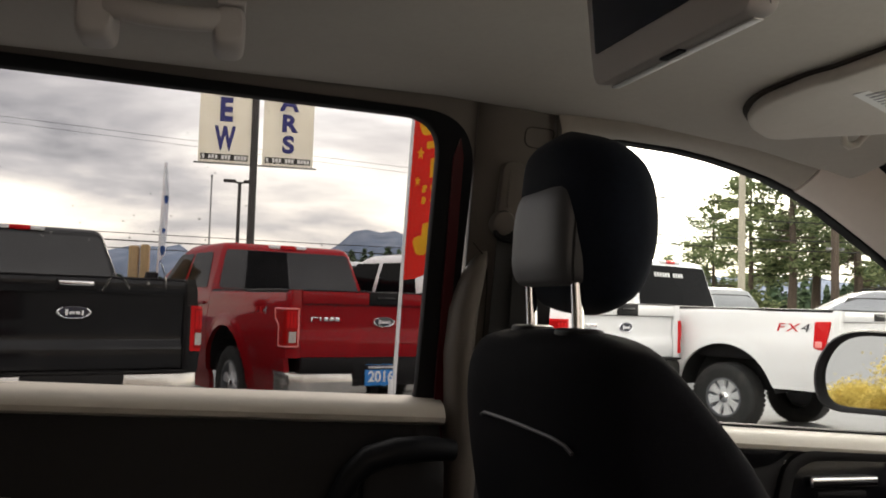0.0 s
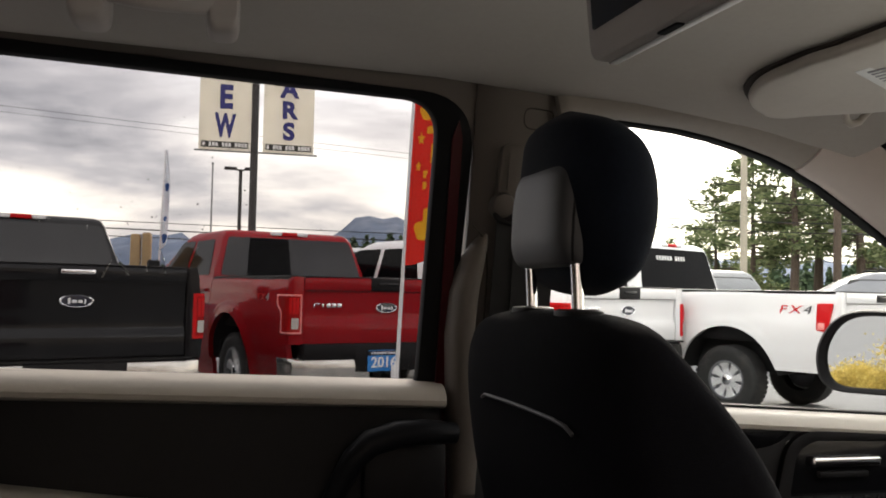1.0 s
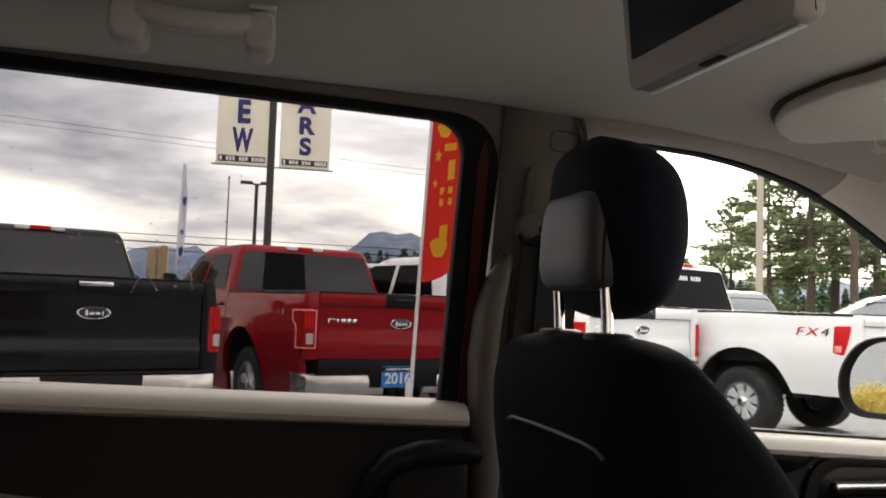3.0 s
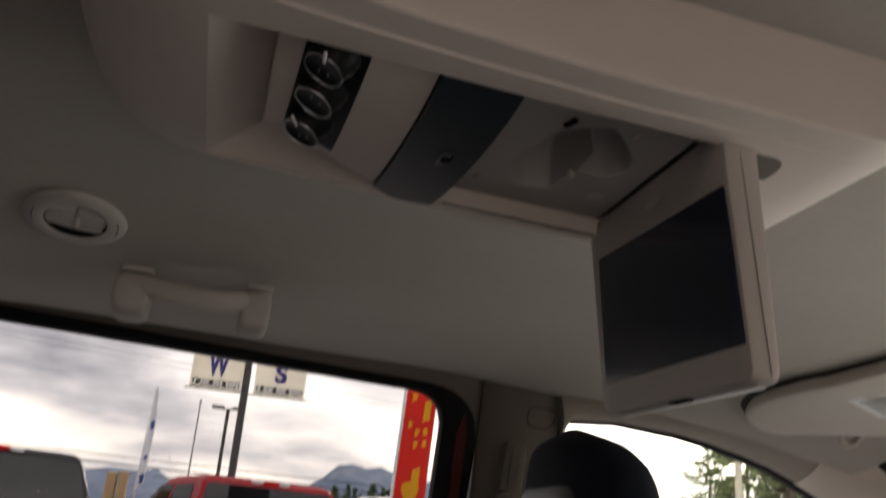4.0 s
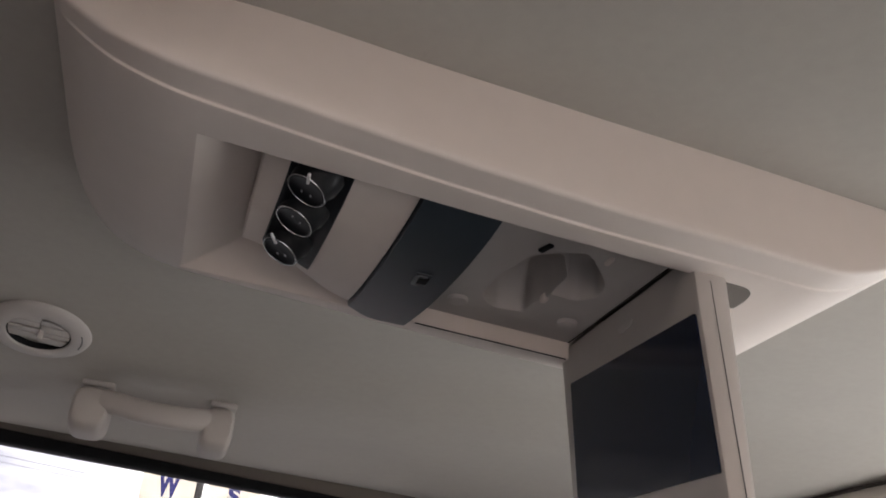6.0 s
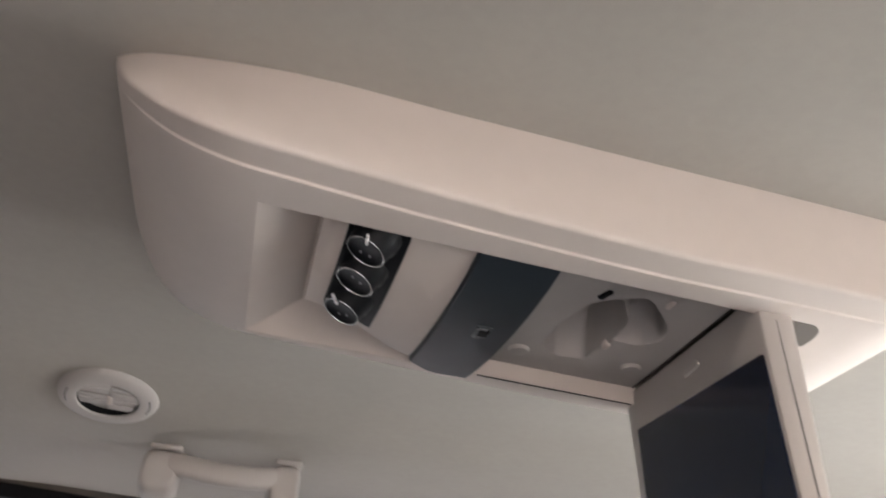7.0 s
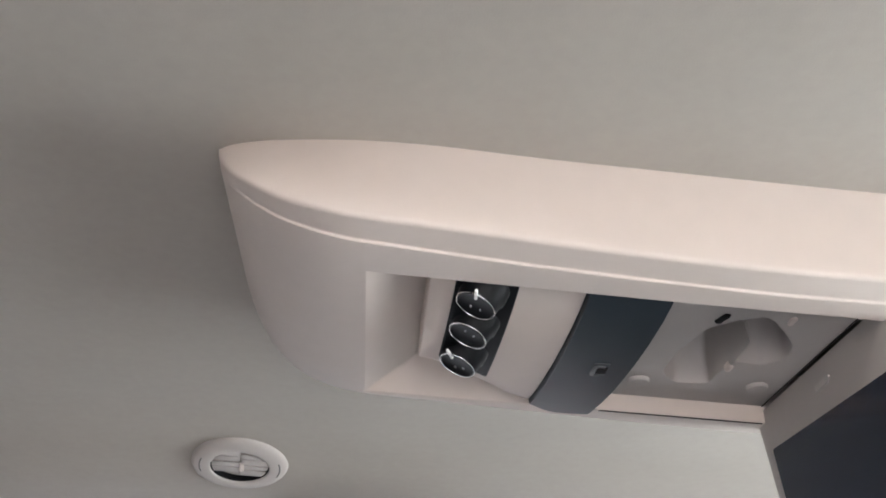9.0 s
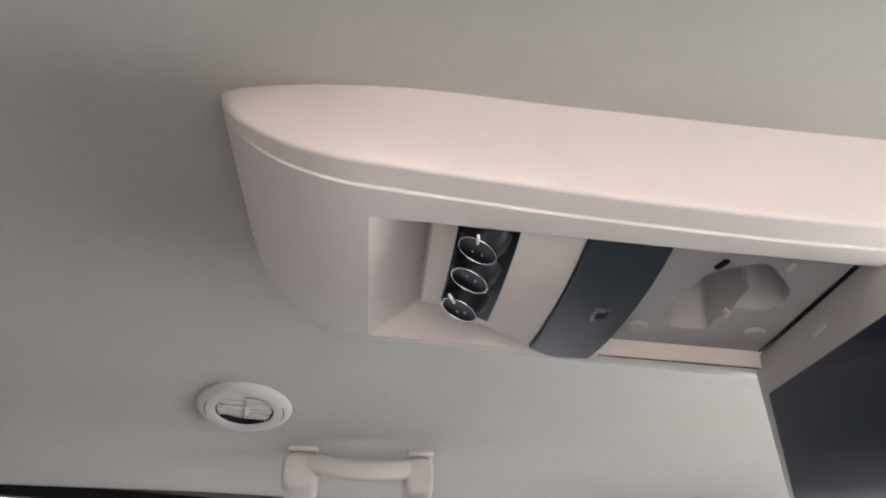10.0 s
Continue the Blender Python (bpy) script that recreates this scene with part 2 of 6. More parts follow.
M_PWHITE = mat("white_paint", (0.80, 0.80, 0.80), 0.3, vary=0.03, scale=8, coat=0.8, dirt=(0.6, 0.58, 0.55), dirt_amount=0.3, dirt_scale=2.0)
M_PSILVER = mat("silver_paint", (0.55, 0.56, 0.57), 0.35, 0.3, vary=0.04, scale=8, coat=0.8)
M_PGREY = mat("grey_paint", (0.22, 0.23, 0.25), 0.35, 0.2, vary=0.05, scale=8, coat=0.8)
M_PVAN = mat("dull_silver_paint", (0.20, 0.21, 0.22), 0.4, 0.2, vary=0.05, scale=8, coat=0.4)
M_DARKGLASS = mat("black_tinted_glass", (0.003, 0.003, 0.0035), 0.08, vary=0.5, scale=3, spec=0.03)
M_CARGLASS = mat("dark_car_glass", (0.024, 0.024, 0.025), 0.06, vary=0.6, scale=2.2, spec=0.5)
M_TYRE = mat("tyre_rubber", (0.018, 0.018, 0.018), 0.85, vary=0.2, scale=40, bump=0.4, bump_scale=150, dirt=(0.06, 0.055, 0.05), dirt_amount=0.5, dirt_scale=8)
M_WELL = mat("wheel_well_black", (0.010, 0.010, 0.010), 0.9, vary=0.2, scale=20)
M_RIM = mat("cast_alloy", (0.82, 0.83, 0.84), 0.28, 0.35, vary=0.06, scale=20)
M_LENS = mat("red_lamp_lens", (0.58, 0.010, 0.012), 0.3, vary=0.08, scale=60, coat=0.03, spec=0.15)
M_GUIDE = mat("pink_light_guide", (0.85, 0.30, 0.28), 0.3, vary=0.05, scale=60, spec=0.4)
M_LENSDK = mat("dark_red_lens", (0.33, 0.008, 0.008), 0.2, vary=0.3, scale=90, coat=0.05, spec=0.15)
M_LENSW = mat("clear_lamp_lens", (0.50, 0.48, 0.45), 0.15, vary=0.1, scale=60, coat=0.8)
M_BLUE = mat("badge_blue", (0.004, 0.008, 0.028), 0.25, vary=0.05, coat=0.6)
M_PLATE = mat("blue_sign_plate", (0.02, 0.22, 0.62), 0.4, vary=0.04)
M_BANNER = mat("cream_banner_vinyl", (0.92, 0.89, 0.80), 0.6, vary=0.05, scale=6, dirt=(0.5, 0.46, 0.38), dirt_amount=0.3, dirt_scale=2)
M_INK = mat("navy_banner_ink", (0.025, 0.025, 0.17), 0.6, vary=0.06, scale=10)
M_POLE = mat("dark_painted_pole", (0.035, 0.03, 0.028), 0.6, vary=0.2, scale=8, bump=0.2, bump_scale=80)
M_GALV = mat("galvanised_pole", (0.28, 0.28, 0.28), 0.5, 0.5, vary=0.1, scale=10)
M_FLAGRED = mat("red_flag_cloth", (0.70, 0.035, 0.02), 0.75, vary=0.08, scale=14)
M_FLAGYEL = mat("yellow_flag_print", (0.85, 0.52, 0.02), 0.75, vary=0.08, scale=14)
M_FLAGWHT = mat("white_flag_cloth", (0.75, 0.78, 0.82), 0.75, vary=0.06, scale=14)
M_FLAGBLU = mat("blue_flag_print", (0.03, 0.10, 0.32), 0.75, vary=0.06, scale=14)
M_WPOLE = mat("white_flag_pole", (0.72, 0.72, 0.72), 0.4, vary=0.04)
M_WOOD = mat("weathered_timber", (0.36, 0.25, 0.13), 0.85, vary=0.3, scale=18, bump=0.4, bump_scale=90)
M_UTIL = mat("grey_utility_pole", (0.42, 0.38, 0.30), 0.85, vary=0.15, scale=12, bump=0.3, bump_scale=60)
M_BARK = mat("conifer_bark", (0.085, 0.062, 0.045), 0.95, vary=0.35, scale=12, bump=0.8, bump_scale=40)
M_CABLE = mat("black_cable", (0.02, 0.02, 0.02), 0.7)
M_WALL = mat("pale_bounce_wall", (0.45, 0.405, 0.355), 0.85, vary=0.06, scale=4, bump=0.2, bump_scale=60)
# distance haze is put into the rock's blue base; the pale mottling is snow
M_ROCK = mat("haze_blue_mountain", (0.085, 0.12, 0.19), 0.95, vary=0.35, scale=0.02, dirt=(0.45, 0.50, 0.58), dirt_amount=0.28, dirt_scale=0.012)


def leaf_mat(name, dark, light):
    m = bpy.data.materials.new(name)
    m.use_nodes = True
    n, l = m.node_tree.nodes, m.node_tree.links
    b = n["Principled BSDF"]
    g, r = n.new("ShaderNodeNewGeometry"), n.new("ShaderNodeValToRGB")
    r.color_ramp.elements[0].color, r.color_ramp.elements[1].color = (*dark, 1), (*light, 1)
    l.new(g.outputs["Random Per Island"], r.inputs["Fac"])
    l.new(r.outputs["Color"], b.inputs["Base Color"])
    b.inputs["Roughness"].default_value, b.inputs["Specular IOR Level"].default_value = 0.8, 0.2
    return m


M_NEEDLE = leaf_mat("conifer_needles", (0.065, 0.100, 0.045), (0.33, 0.37, 0.18))
M_FARWOOD = leaf_mat("far_conifer_needles", (0.035, 0.06, 0.035), (0.09, 0.13, 0.065))
M_YELLOWLEAF = leaf_mat("yellow_green_leaves", (0.42, 0.34, 0.09), (0.85, 0.69, 0.24))


def backlit(m, amount):
    """Lets thin cloth or leaves glow with the light that falls on their far side."""
    n, l = m.node_tree.nodes, m.node_tree.links
    b, out = n["Principled BSDF"], n["Material Output"]
    tr, mx = n.new("ShaderNodeBsdfTranslucent"), n.new("ShaderNodeMixShader")
    l.new(b.inputs["Base Color"].links[0].from_socket, tr.inputs["Color"])
    mx.inputs["Fac"].default_value = amount
    l.new(b.outputs[0], mx.inputs[1])
    l.new(tr.outputs[0], mx.inputs[2])
    l.new(mx.outputs[0], out.inputs["Surface"])


for m, amount in ((M_BANNER, 0.6), (M_FLAGRED, 0.4), (M_FLAGYEL, 0.4), (M_FLAGWHT, 0.4), (M_FLAGBLU, 0.3), (M_NEEDLE, 0.48), (M_YELLOWLEAF, 0.35)):
    backlit(m, amount)


# ---- mesh helpers ----
def part(name, bm, material, parent=None, label="", smooth=40):
    """Links a bmesh as ONE mesh object, under a thing or a part if given."""
    me = bpy.data.meshes.new(name)
    bmesh.ops.recalc_face_normals(bm, faces=bm.faces)
    bm.to_mesh(me)
    bm.free()
    if smooth:
        me.polygons.foreach_set("use_smooth", [True] * len(me.polygons))
        me.set_sharp_from_angle(angle=radians(smooth))
    me.materials.append(material)
    ob = new(name, me)
    if parent is not None:
        ob.parent = parent
    if label:
        ob["label"] = label
    return ob


def thing(name, label, category, at=None, group="", kind=""):
    ob = new(name)
    ob.empty_display_size = 0.05
    if at is not None:
        ob.matrix_world = at
    return tagged(ob, label, category, group, kind)


def box(size, at=(0, 0, 0), bevel=0.0, seg=2, rot=None, bm=None):
    """A block of the given size about a place, its edges rounded."""
    one = bmesh.new()
    bmesh.ops.create_cube(one, size=1, matrix=Matrix.Diagonal((*size, 1)))
    if bevel:
        bmesh.ops.bevel(one, geom=one.edges[:], offset=min(bevel, min(size) * 0.49), segments=seg, affect="EDGES", profile=0.5)
    m = Matrix.Translation(at) @ (rot.to_4x4() if rot else Matrix())
    bmesh.ops.transform(one, matrix=m, verts=one.verts)
    return join(bm, one)


def join(bm, other):
    if bm is None:
        return other
    me = bpy.data.meshes.new("tmp")
    other.to_mesh(me)
    other.free()
    bm.from_mesh(me)
    bpy.data.meshes.remove(me)
    return bm


def rod(a, b, r0, r1=None, n=12, bm=None, cap=True):
    a, b = Vector(a), Vector(b)
    one = bmesh.new()
    bmesh.ops.create_cone(one, cap_ends=cap, segments=n, radius1=r0, radius2=r0 if r1 is None else r1, depth=(b - a).length)
    q = (b - a).to_track_quat("Z", "Y").to_matrix().to_4x4()
    bmesh.ops.transform(one, matrix=Matrix.Translation((a + b) / 2) @ q, verts=one.verts)
    return join(bm, one)


def loft(rings, closed=True, cap=True, bm=None):
    """Skins rings of equal point counts one to the next."""
    bm = bm or bmesh.new()
    vs = [[bm.verts.new(p) for p in ring] for ring in rings]
    n = len(rings[0])
    for a, b in zip(vs, vs[1:]):
        for k in range(n if closed else n - 1):
            bm.faces.new((a[k], a[(k + 1) % n], b[(k + 1) % n], b[k]))
    if cap and closed:
        bm.faces.new(vs[0][::-1])
        bm.faces.new(vs[-1])
    return bm


def sheet(rows, thick=0.0, bm=None, direction=None):
    """A grid of points, skinned; given a thickness, a closed slab along the direction."""
    if not thick:
        return loft(rows, closed=False, bm=bm)
    d = Vector(direction) * thick
    rings = [[Vector(p) for p in row] + [Vector(p) + d for p in reversed(row)] for row in rows]
    return loft(rings, True, True, bm)


def tube(points, r, n=8, bm=None):
    pts = [Vector(p) for p in points]
    rings = []
    for k, p in enumerate(pts):
        t = (pts[min(k + 1, len(pts) - 1)] - pts[max(k - 1, 0)]).normalized()
        side = t.orthogonal().normalized() if k == 0 else (side - t * side.dot(t)).normalized()
        up = t.cross(side)
        rr = r[k] if isinstance(r, (list, tuple)) else r
        rings.append([p + (side * math.cos(a) + up * math.sin(a)) * rr for a in (2 * math.pi * j / n for j in range(n))])
    return loft(rings, bm=bm)


def slab(outline, to3d, depth, holes=(), bevel=0.0, bm=None):
    """A flat outline with holes, mapped by to3d(u, v, d) and given depth from d = 0 to d = depth."""
    one = bmesh.new()
    edges = []
    for loop in (outline, *holes):
        vs = [one.verts.new((u, v, 0)) for u, v in loop]
        edges += [one.edges.new((vs[k], vs[(k + 1) % len(vs)])) for k in range(len(vs))]
    bmesh.ops.triangle_fill(one, use_beauty=True, use_dissolve=False, edges=edges)
    faces = one.faces[:]
    ext = bmesh.ops.extrude_face_region(one, geom=faces)
    moved = [v for v in ext["geom"] if isinstance(v, bmesh.types.BMVert)]
    for v in moved:
        v.co.z = depth
    if bevel:
        rim = [e for e in one.edges if len(e.link_faces) == 2 and e.calc_face_angle(0) > 0.9]
        bmesh.ops.bevel(one, geom=rim, offset=bevel, segments=2, affect="EDGES", profile=0.5)
    for v in one.verts:
        v.co = to3d(*v.co)
    return join(bm, one)


def rounded(points, r, n=5):
    """A polygon with its corners rounded; r is one radius or one a corner."""
    out, m = [], len(points)
    for k in range(m):
        p, a, b = Vector(points[k]), Vector(points[k - 1]), Vector(points[(k + 1) % m])
        rk = r[k] if isinstance(r, (list, tuple)) else r
        if rk <= 0:
            out.append(tuple(p))
            continue
        da, db = (a - p), (b - p)
        s, e = p + da.normalized() * min(rk, da.length * 0.49), p + db.normalized() * min(rk, db.length * 0.49)
        for j in range(n + 1):
            t = j / n
            out.append(tuple(s * (1 - t) ** 2 + p * 2 * t * (1 - t) + e * t * t))
    return out


def superellipse(cx, cy, rx, ry, z, n=28, power=3.0):
    out = []
    for k in range(n):
        a = 2 * math.pi * k / n
        c, s = math.cos(a), math.sin(a)
        out.append(Vector((cx + rx * math.copysign(abs(c) ** (2 / power), c), cy + ry * math.copysign(abs(s) ** (2 / power), s), z)))
    return out


def lerp_table(x, table):
    return float(np.interp(x, [t[0] for t in table], [t[1] for t in table]))


def smooth_table(x, table):
    """Like lerp_table, but along a smooth curve."""
    t = np.array(table, float)
    k = int(np.clip(np.searchsorted(t[:, 0], x) - 1, 0, len(t) - 2))
    d = np.gradient(t[:, 1], t[:, 0])
    h = t[k + 1, 0] - t[k, 0]
    u = min(1, max(0, (x - t[k, 0]) / h))
    return float((2 * u ** 3 - 3 * u * u + 1) * t[k, 1] + (u ** 3 - 2 * u * u + u) * h * d[k] + (3 * u * u - 2 * u ** 3) * t[k + 1, 1] + (u ** 3 - u * u) * h * d[k + 1])


def lettering(text, size, to_world, material, parent, name="lettering", depth=0.002, bold=0.0):
    """Words in the built-in font, lying in the XY plane of to_world, centred."""
    cu = bpy.data.curves.new(name, "FONT")
    cu.body, cu.size, cu.align_x, cu.align_y, cu.extrude, cu.offset = text, size, "CENTER", "CENTER", depth, bold
    tmp = new(name, cu)
    me = bpy.data.meshes.new_from_object(tmp.evaluated_get(bpy.context.evaluated_depsgraph_get()))
    bpy.data.objects.remove(tmp)
    bpy.data.curves.remove(cu)
    me.name = name
    me.transform(to_world)
    me.materials.clear()
    me.materials.append(material)
    ob = new(name, me)
    ob.parent = parent
    return ob


# ---- the van: shell and setting ----
MID = 0.47          # the van's centre line
SLOPE = 0.231       # lean of the side glass


def sp(x, z, off=0.0):
    """A point of the left side wall; off goes outward."""
    return Vector((x, 1.378 - (SLOPE if z > 1.125 else 0.06) * (z - 1.125) + off, z))


def flip(p):
    return Vector((p[0], 2 * MID - p[1], p[2]))


EDGE_Z = ((-1.8, 1.60), (-0.3, 1.602), (0.3, 1.586), (0.6, 1.562), (0.82, 1.535), (0.95, 1.508), (1.1, 1.47))
BASE_Z = ((0.47, 1.640), (0.62, 1.639), (0.75, 1.634), (0.82, 1.625), (0.87, 1.614), (0.93, 1.604), (1.0, 1.600), (1.27, 1.600))
DROP = ((0.40, 0.0), (0.6, 0.008), (0.8, 0.026), (1.0, 0.046), (1.2, 0.075))


def ceil_z(x, y):
    y = MID + abs(y - MID)
    z = lerp_table(y, BASE_Z) - lerp_table(x, DROP)
    w = min(1, max(0, (y - 0.95) / 0.30))
    w = w * w * (3 - 2 * w)
    return z * (1 - w) + lerp_table(x, EDGE_Z) * w


ceil_x = [-1.8 + 0.1 * k for k in range(14)] + [-0.45 + 0.05 * k for k in range(28)] + [0.945, 0.987]
ceil_y = [MID - 0.79 + 1.58 * k / 72 for k in range(73)]
tagged(part("ceiling", sheet([[Vector((x, y, ceil_z(x, y))) for y in ceil_y] for x in ceil_x], 0.02, direction=(0, 0, 1)), M_HEAD),
       "beige woven headliner with soft swells", "ceiling", kind="structure")

roof_rows = [[Vector((x, MID + u, 1.745 - 0.10 * (abs(u) / 0.84) ** 3 - max(0, x - 0.75) ** 2 * 0.6)) for u in [-0.84 + 1.68 * k / 24 for k in range(25)]] for x in [-2.1 + 0.16 * k for k in range(21)]]
tagged(part("van_roof", sheet(roof_rows, 0.02, direction=(0, 0, -1)), M_VANRED), "red painted steel van roof", "roof", kind="structure")
tagged(part("floor", box((3.9, 1.80, 0.05), (0.0, MID, 0.42), 0.01), M_CARPET), "dark carpeted van floor", "floor", kind="structure")

# sliding door on the far side
GLASS_1 = rounded([(-0.66, 1.158), (0.301, 1.125), (0.3065, 1.556), (-0.66, 1.592)], [0.02, 0.012, 0.055, 0.05], 7)
FRAME_1 = rounded([(-0.72, 1.10), (0.350, 1.07), (0.366, 1.565), (-0.72, 1.6165)], [0.02, 0.01, 0.088, 0.05], 8)


def side_door(mirror):
    f = flip if mirror else (lambda p: Vector(p))
    d = tagged(new("door_1" if not mirror else "door_2"), "sliding van door with dark-tinted window and beige ledge", "van door", kind="structure")
    part("window_frame", slab(FRAME_1, lambda u, v, e: f(sp(u, v, e)), 0.028, (GLASS_1,), 0.004), M_RUBBER, d, "black rubber window surround")
    pane = part("window_pane", slab(rounded([(-0.68, 1.14), (0.312, 1.112), (0.316, 1.562), (-0.68, 1.61)], 0.03), lambda u, v, e: f(sp(u, v, 0.024 + e)), 0.004), M_TINT, d, "dark-tinted side glass", smooth=0)
    pane.visible_shadow = False
    if not mirror:
        for k, pts in enumerate((((-0.155, 1.312), (-0.146, 1.302), (-0.136, 1.284)), ((-0.159, 1.306), (-0.166, 1.294), (-0.173, 1.280)), ((-0.094, 1.327), (-0.088, 1.308), (-0.085, 1.287)), ((-0.112, 1.297), (-0.111, 1.291)))):
            part("water_streak", tube([sp(u, v, 0.0225) for u, v in pts], [0.0007] + [0.0016] * (len(pts) - 1), 6), M_WATER, pane, "pale water streak")
        rng = random.Random(8)
        for k in range(34):
            u, v, r = rng.gauss(-0.10, 0.10), min(1.53, max(1.20, rng.gauss(1.36, 0.06))), rng.uniform(0.0008, 0.0022)
            part("water_drop", loft([[sp(u + r * s * math.cos(a), v + r * s * 0.85 * math.sin(a), h) for a in (2 * math.pi * j / 8 for j in range(8))] for s, h in ((1.0, 0.0238), (0.8, 0.0230), (0.3, 0.0226))]), M_WATER, pane)
    rows = []
    for k in range(24):
        x = -0.78 + 1.118 * k / 23
        g = 1.1345 - 0.0315 * x
        rows.append([f((x, y, g + dz)) for y, dz in ((1.392, 0.003), (1.372, 0.001), (1.352, -0.002), (1.338, -0.007), (1.329, -0.016), (1.326, -0.023), (1.330, -0.031), (1.345, -0.037), (1.392, -0.039))])
    part("door_ledge", loft(rows), M_SILL, d, "light beige padded ledge under the window")
    part("door_panel", slab(rounded([(-0.78, 0.45), (0.338, 0.45), (0.338, 1.098), (-0.78, 1.125)], 0.03), lambda u, v, e: f((u, 1.352 + e, v)), 0.05, (), 0.006), M_BLACK, d, "black moulded door panel")
    part("outer_skin", slab([(-0.80, 0.35), (0.375, 0.35), (0.375, 1.10), (-0.80, 1.13)], lambda u, v, e: f((u, 1.43 + e, v)), 0.02), M_VANRED, d, "red painted outer door skin")
    part("door_edge", slab(rounded([(0.329, 1.06), (0.345, 1.06), (0.3455, 1.50), (0.3385, 1.53), (0.329, 1.50)], 0.003), lambda u, v, e: f(sp(u, v, -0.0025 + e)), 0.03), M_VANRED, d, "red painted door edge")
    part("top_rail", slab([(-0.80, 1.600), (-0.3, 1.594), (0.295, 1.570), (0.33, 1.545), (0.352, 1.50), (0.40, 1.48), (0.52, 1.55), (0.52, 1.60), (-0.80, 1.64)], lambda u, v, e: f(sp(u, v, 0.012 + e)), 0.05), M_BEIGE_SHADE, d, "beige headliner edge trim")
    # pull grip, an elbow of round section
    pts = [(0.345, 1.300, 1.056), (0.300, 1.292, 1.060), (0.255, 1.288, 1.058), (0.215, 1.290, 1.046), (0.190, 1.294, 1.022), (0.172, 1.300, 0.985), (0.155, 1.31, 0.94), (0.145, 1.335, 0.89)]
    part("pull_grip", tube([f(p) for p in pts], [0.016, 0.019, 0.020, 0.020, 0.018, 0.017, 0.016, 0.012], 12), M_SATIN, d, "black curved pull grip")
    part("grip_pocket", box((0.13, 0.03, 0.11), f((0.275, 1.338, 0.985)), 0.012), M_BLACK, d, "gloss black grip pocket")
    part("armrest", loft([[f((x, 1.335 + dy, 0.974 - 0.14 * (x + 0.28) + dz)) for dy, dz in ((0.02, 0.014), (-0.03, 0.016), (-0.055, 0.008), (-0.062, -0.008), (-0.055, -0.03), (0.02, -0.035))] for x in [-0.75 + 0.135 * k for k in range(6)]]), M_SILL, d, "light beige armrest pad")
    return d


side_door(False)
slid = side_door(True)
slid.location = (-0.80, -0.10, 0)      # the near door stands open, slid back along the van

# middle pillars
for mirror, nm in ((False, "pillar_trim"), (True, "pillar_trim")):
    f = flip if mirror else (lambda p: Vector(p))
    rows = []
    for z in [0.45 + 1.15 * k / 22 for k in range(23)]:
        row = []
        for k in range(9):
            x = 0.3655 + 0.016 * max(0, 1.5 - z) * 0.4 + (0.135 + 0.02 * max(0, 1.3 - z)) * k / 8
            bow = -0.022 * math.sin(math.pi * k / 8) ** 0.6 if 0 < k < 8 else 0
            row.append(f(sp(x, z, 0.006 + bow)))
        rows.append(row)
    p = tagged(part(nm, sheet(rows, 0.05, direction=(0, -1 if mirror else 1, 0)), M_BEIGE_SHADE), "beige moulded pillar trim between the doors", "pillar trim", kind="structure")
    cap = rounded([(0.436, 1.521), (0.474, 1.518), (0.486, 1.548), (0.436, 1.551)], 0.013, 6)
    for pts in (((0.369, 1.372), (0.381, 1.360), (0.393, 1.347), (0.398, 1.30), (0.399, 1.20), (0.400, 1.10)), ((0.368, 1.108), (0.378, 1.095), (0.395, 1.075), (0.43, 1.062))):
        part("trim_seam", tube([f(sp(u, v, -0.0150)) for u, v in pts], 0.0012, 6), M_SEAM, p, "shaded panel seam")
    part("cap_outline", tube([f(sp(u, v, -0.0165)) for u, v in cap + cap[:1]], 0.0009, 6), M_SEAM, p, "pressed outline of the belt cap")

# front doors and the slanted front pillars
TOP_2 = [(0.502, 1.512), (0.514, 1.536), (0.60, 1.542), (0.704, 1.534), (0.765, 1.525), (0.821, 1.513), (0.875, 1.499), (0.923, 1.482), (0.972, 1.461), (1.02, 1.435), (1.075, 1.405), (1.133, 1.372), (1.22, 1.318), (1.32, 1.245), (1.42, 1.165), (1.49, 1.10)]
BELT_2 = [(1.50, 1.055), (1.194, 1.062), (0.866, 1.082), (0.49, 1.098)]
OUT_2 = [(0.492, 1.512), (0.507, 1.546), (0.60, 1.5515), (0.704, 1.547), (0.765, 1.537), (0.825, 1.525), (0.88, 1.511), (0.931, 1.493), (0.98, 1.472), (1.028, 1.447), (1.083, 1.417), (1.141, 1.384), (1.229, 1.33), (1.33, 1.256), (1.43, 1.175), (1.52, 1.105), (1.52, 1.03), (1.194, 1.04), (0.866, 1.06), (0.475, 1.075)]
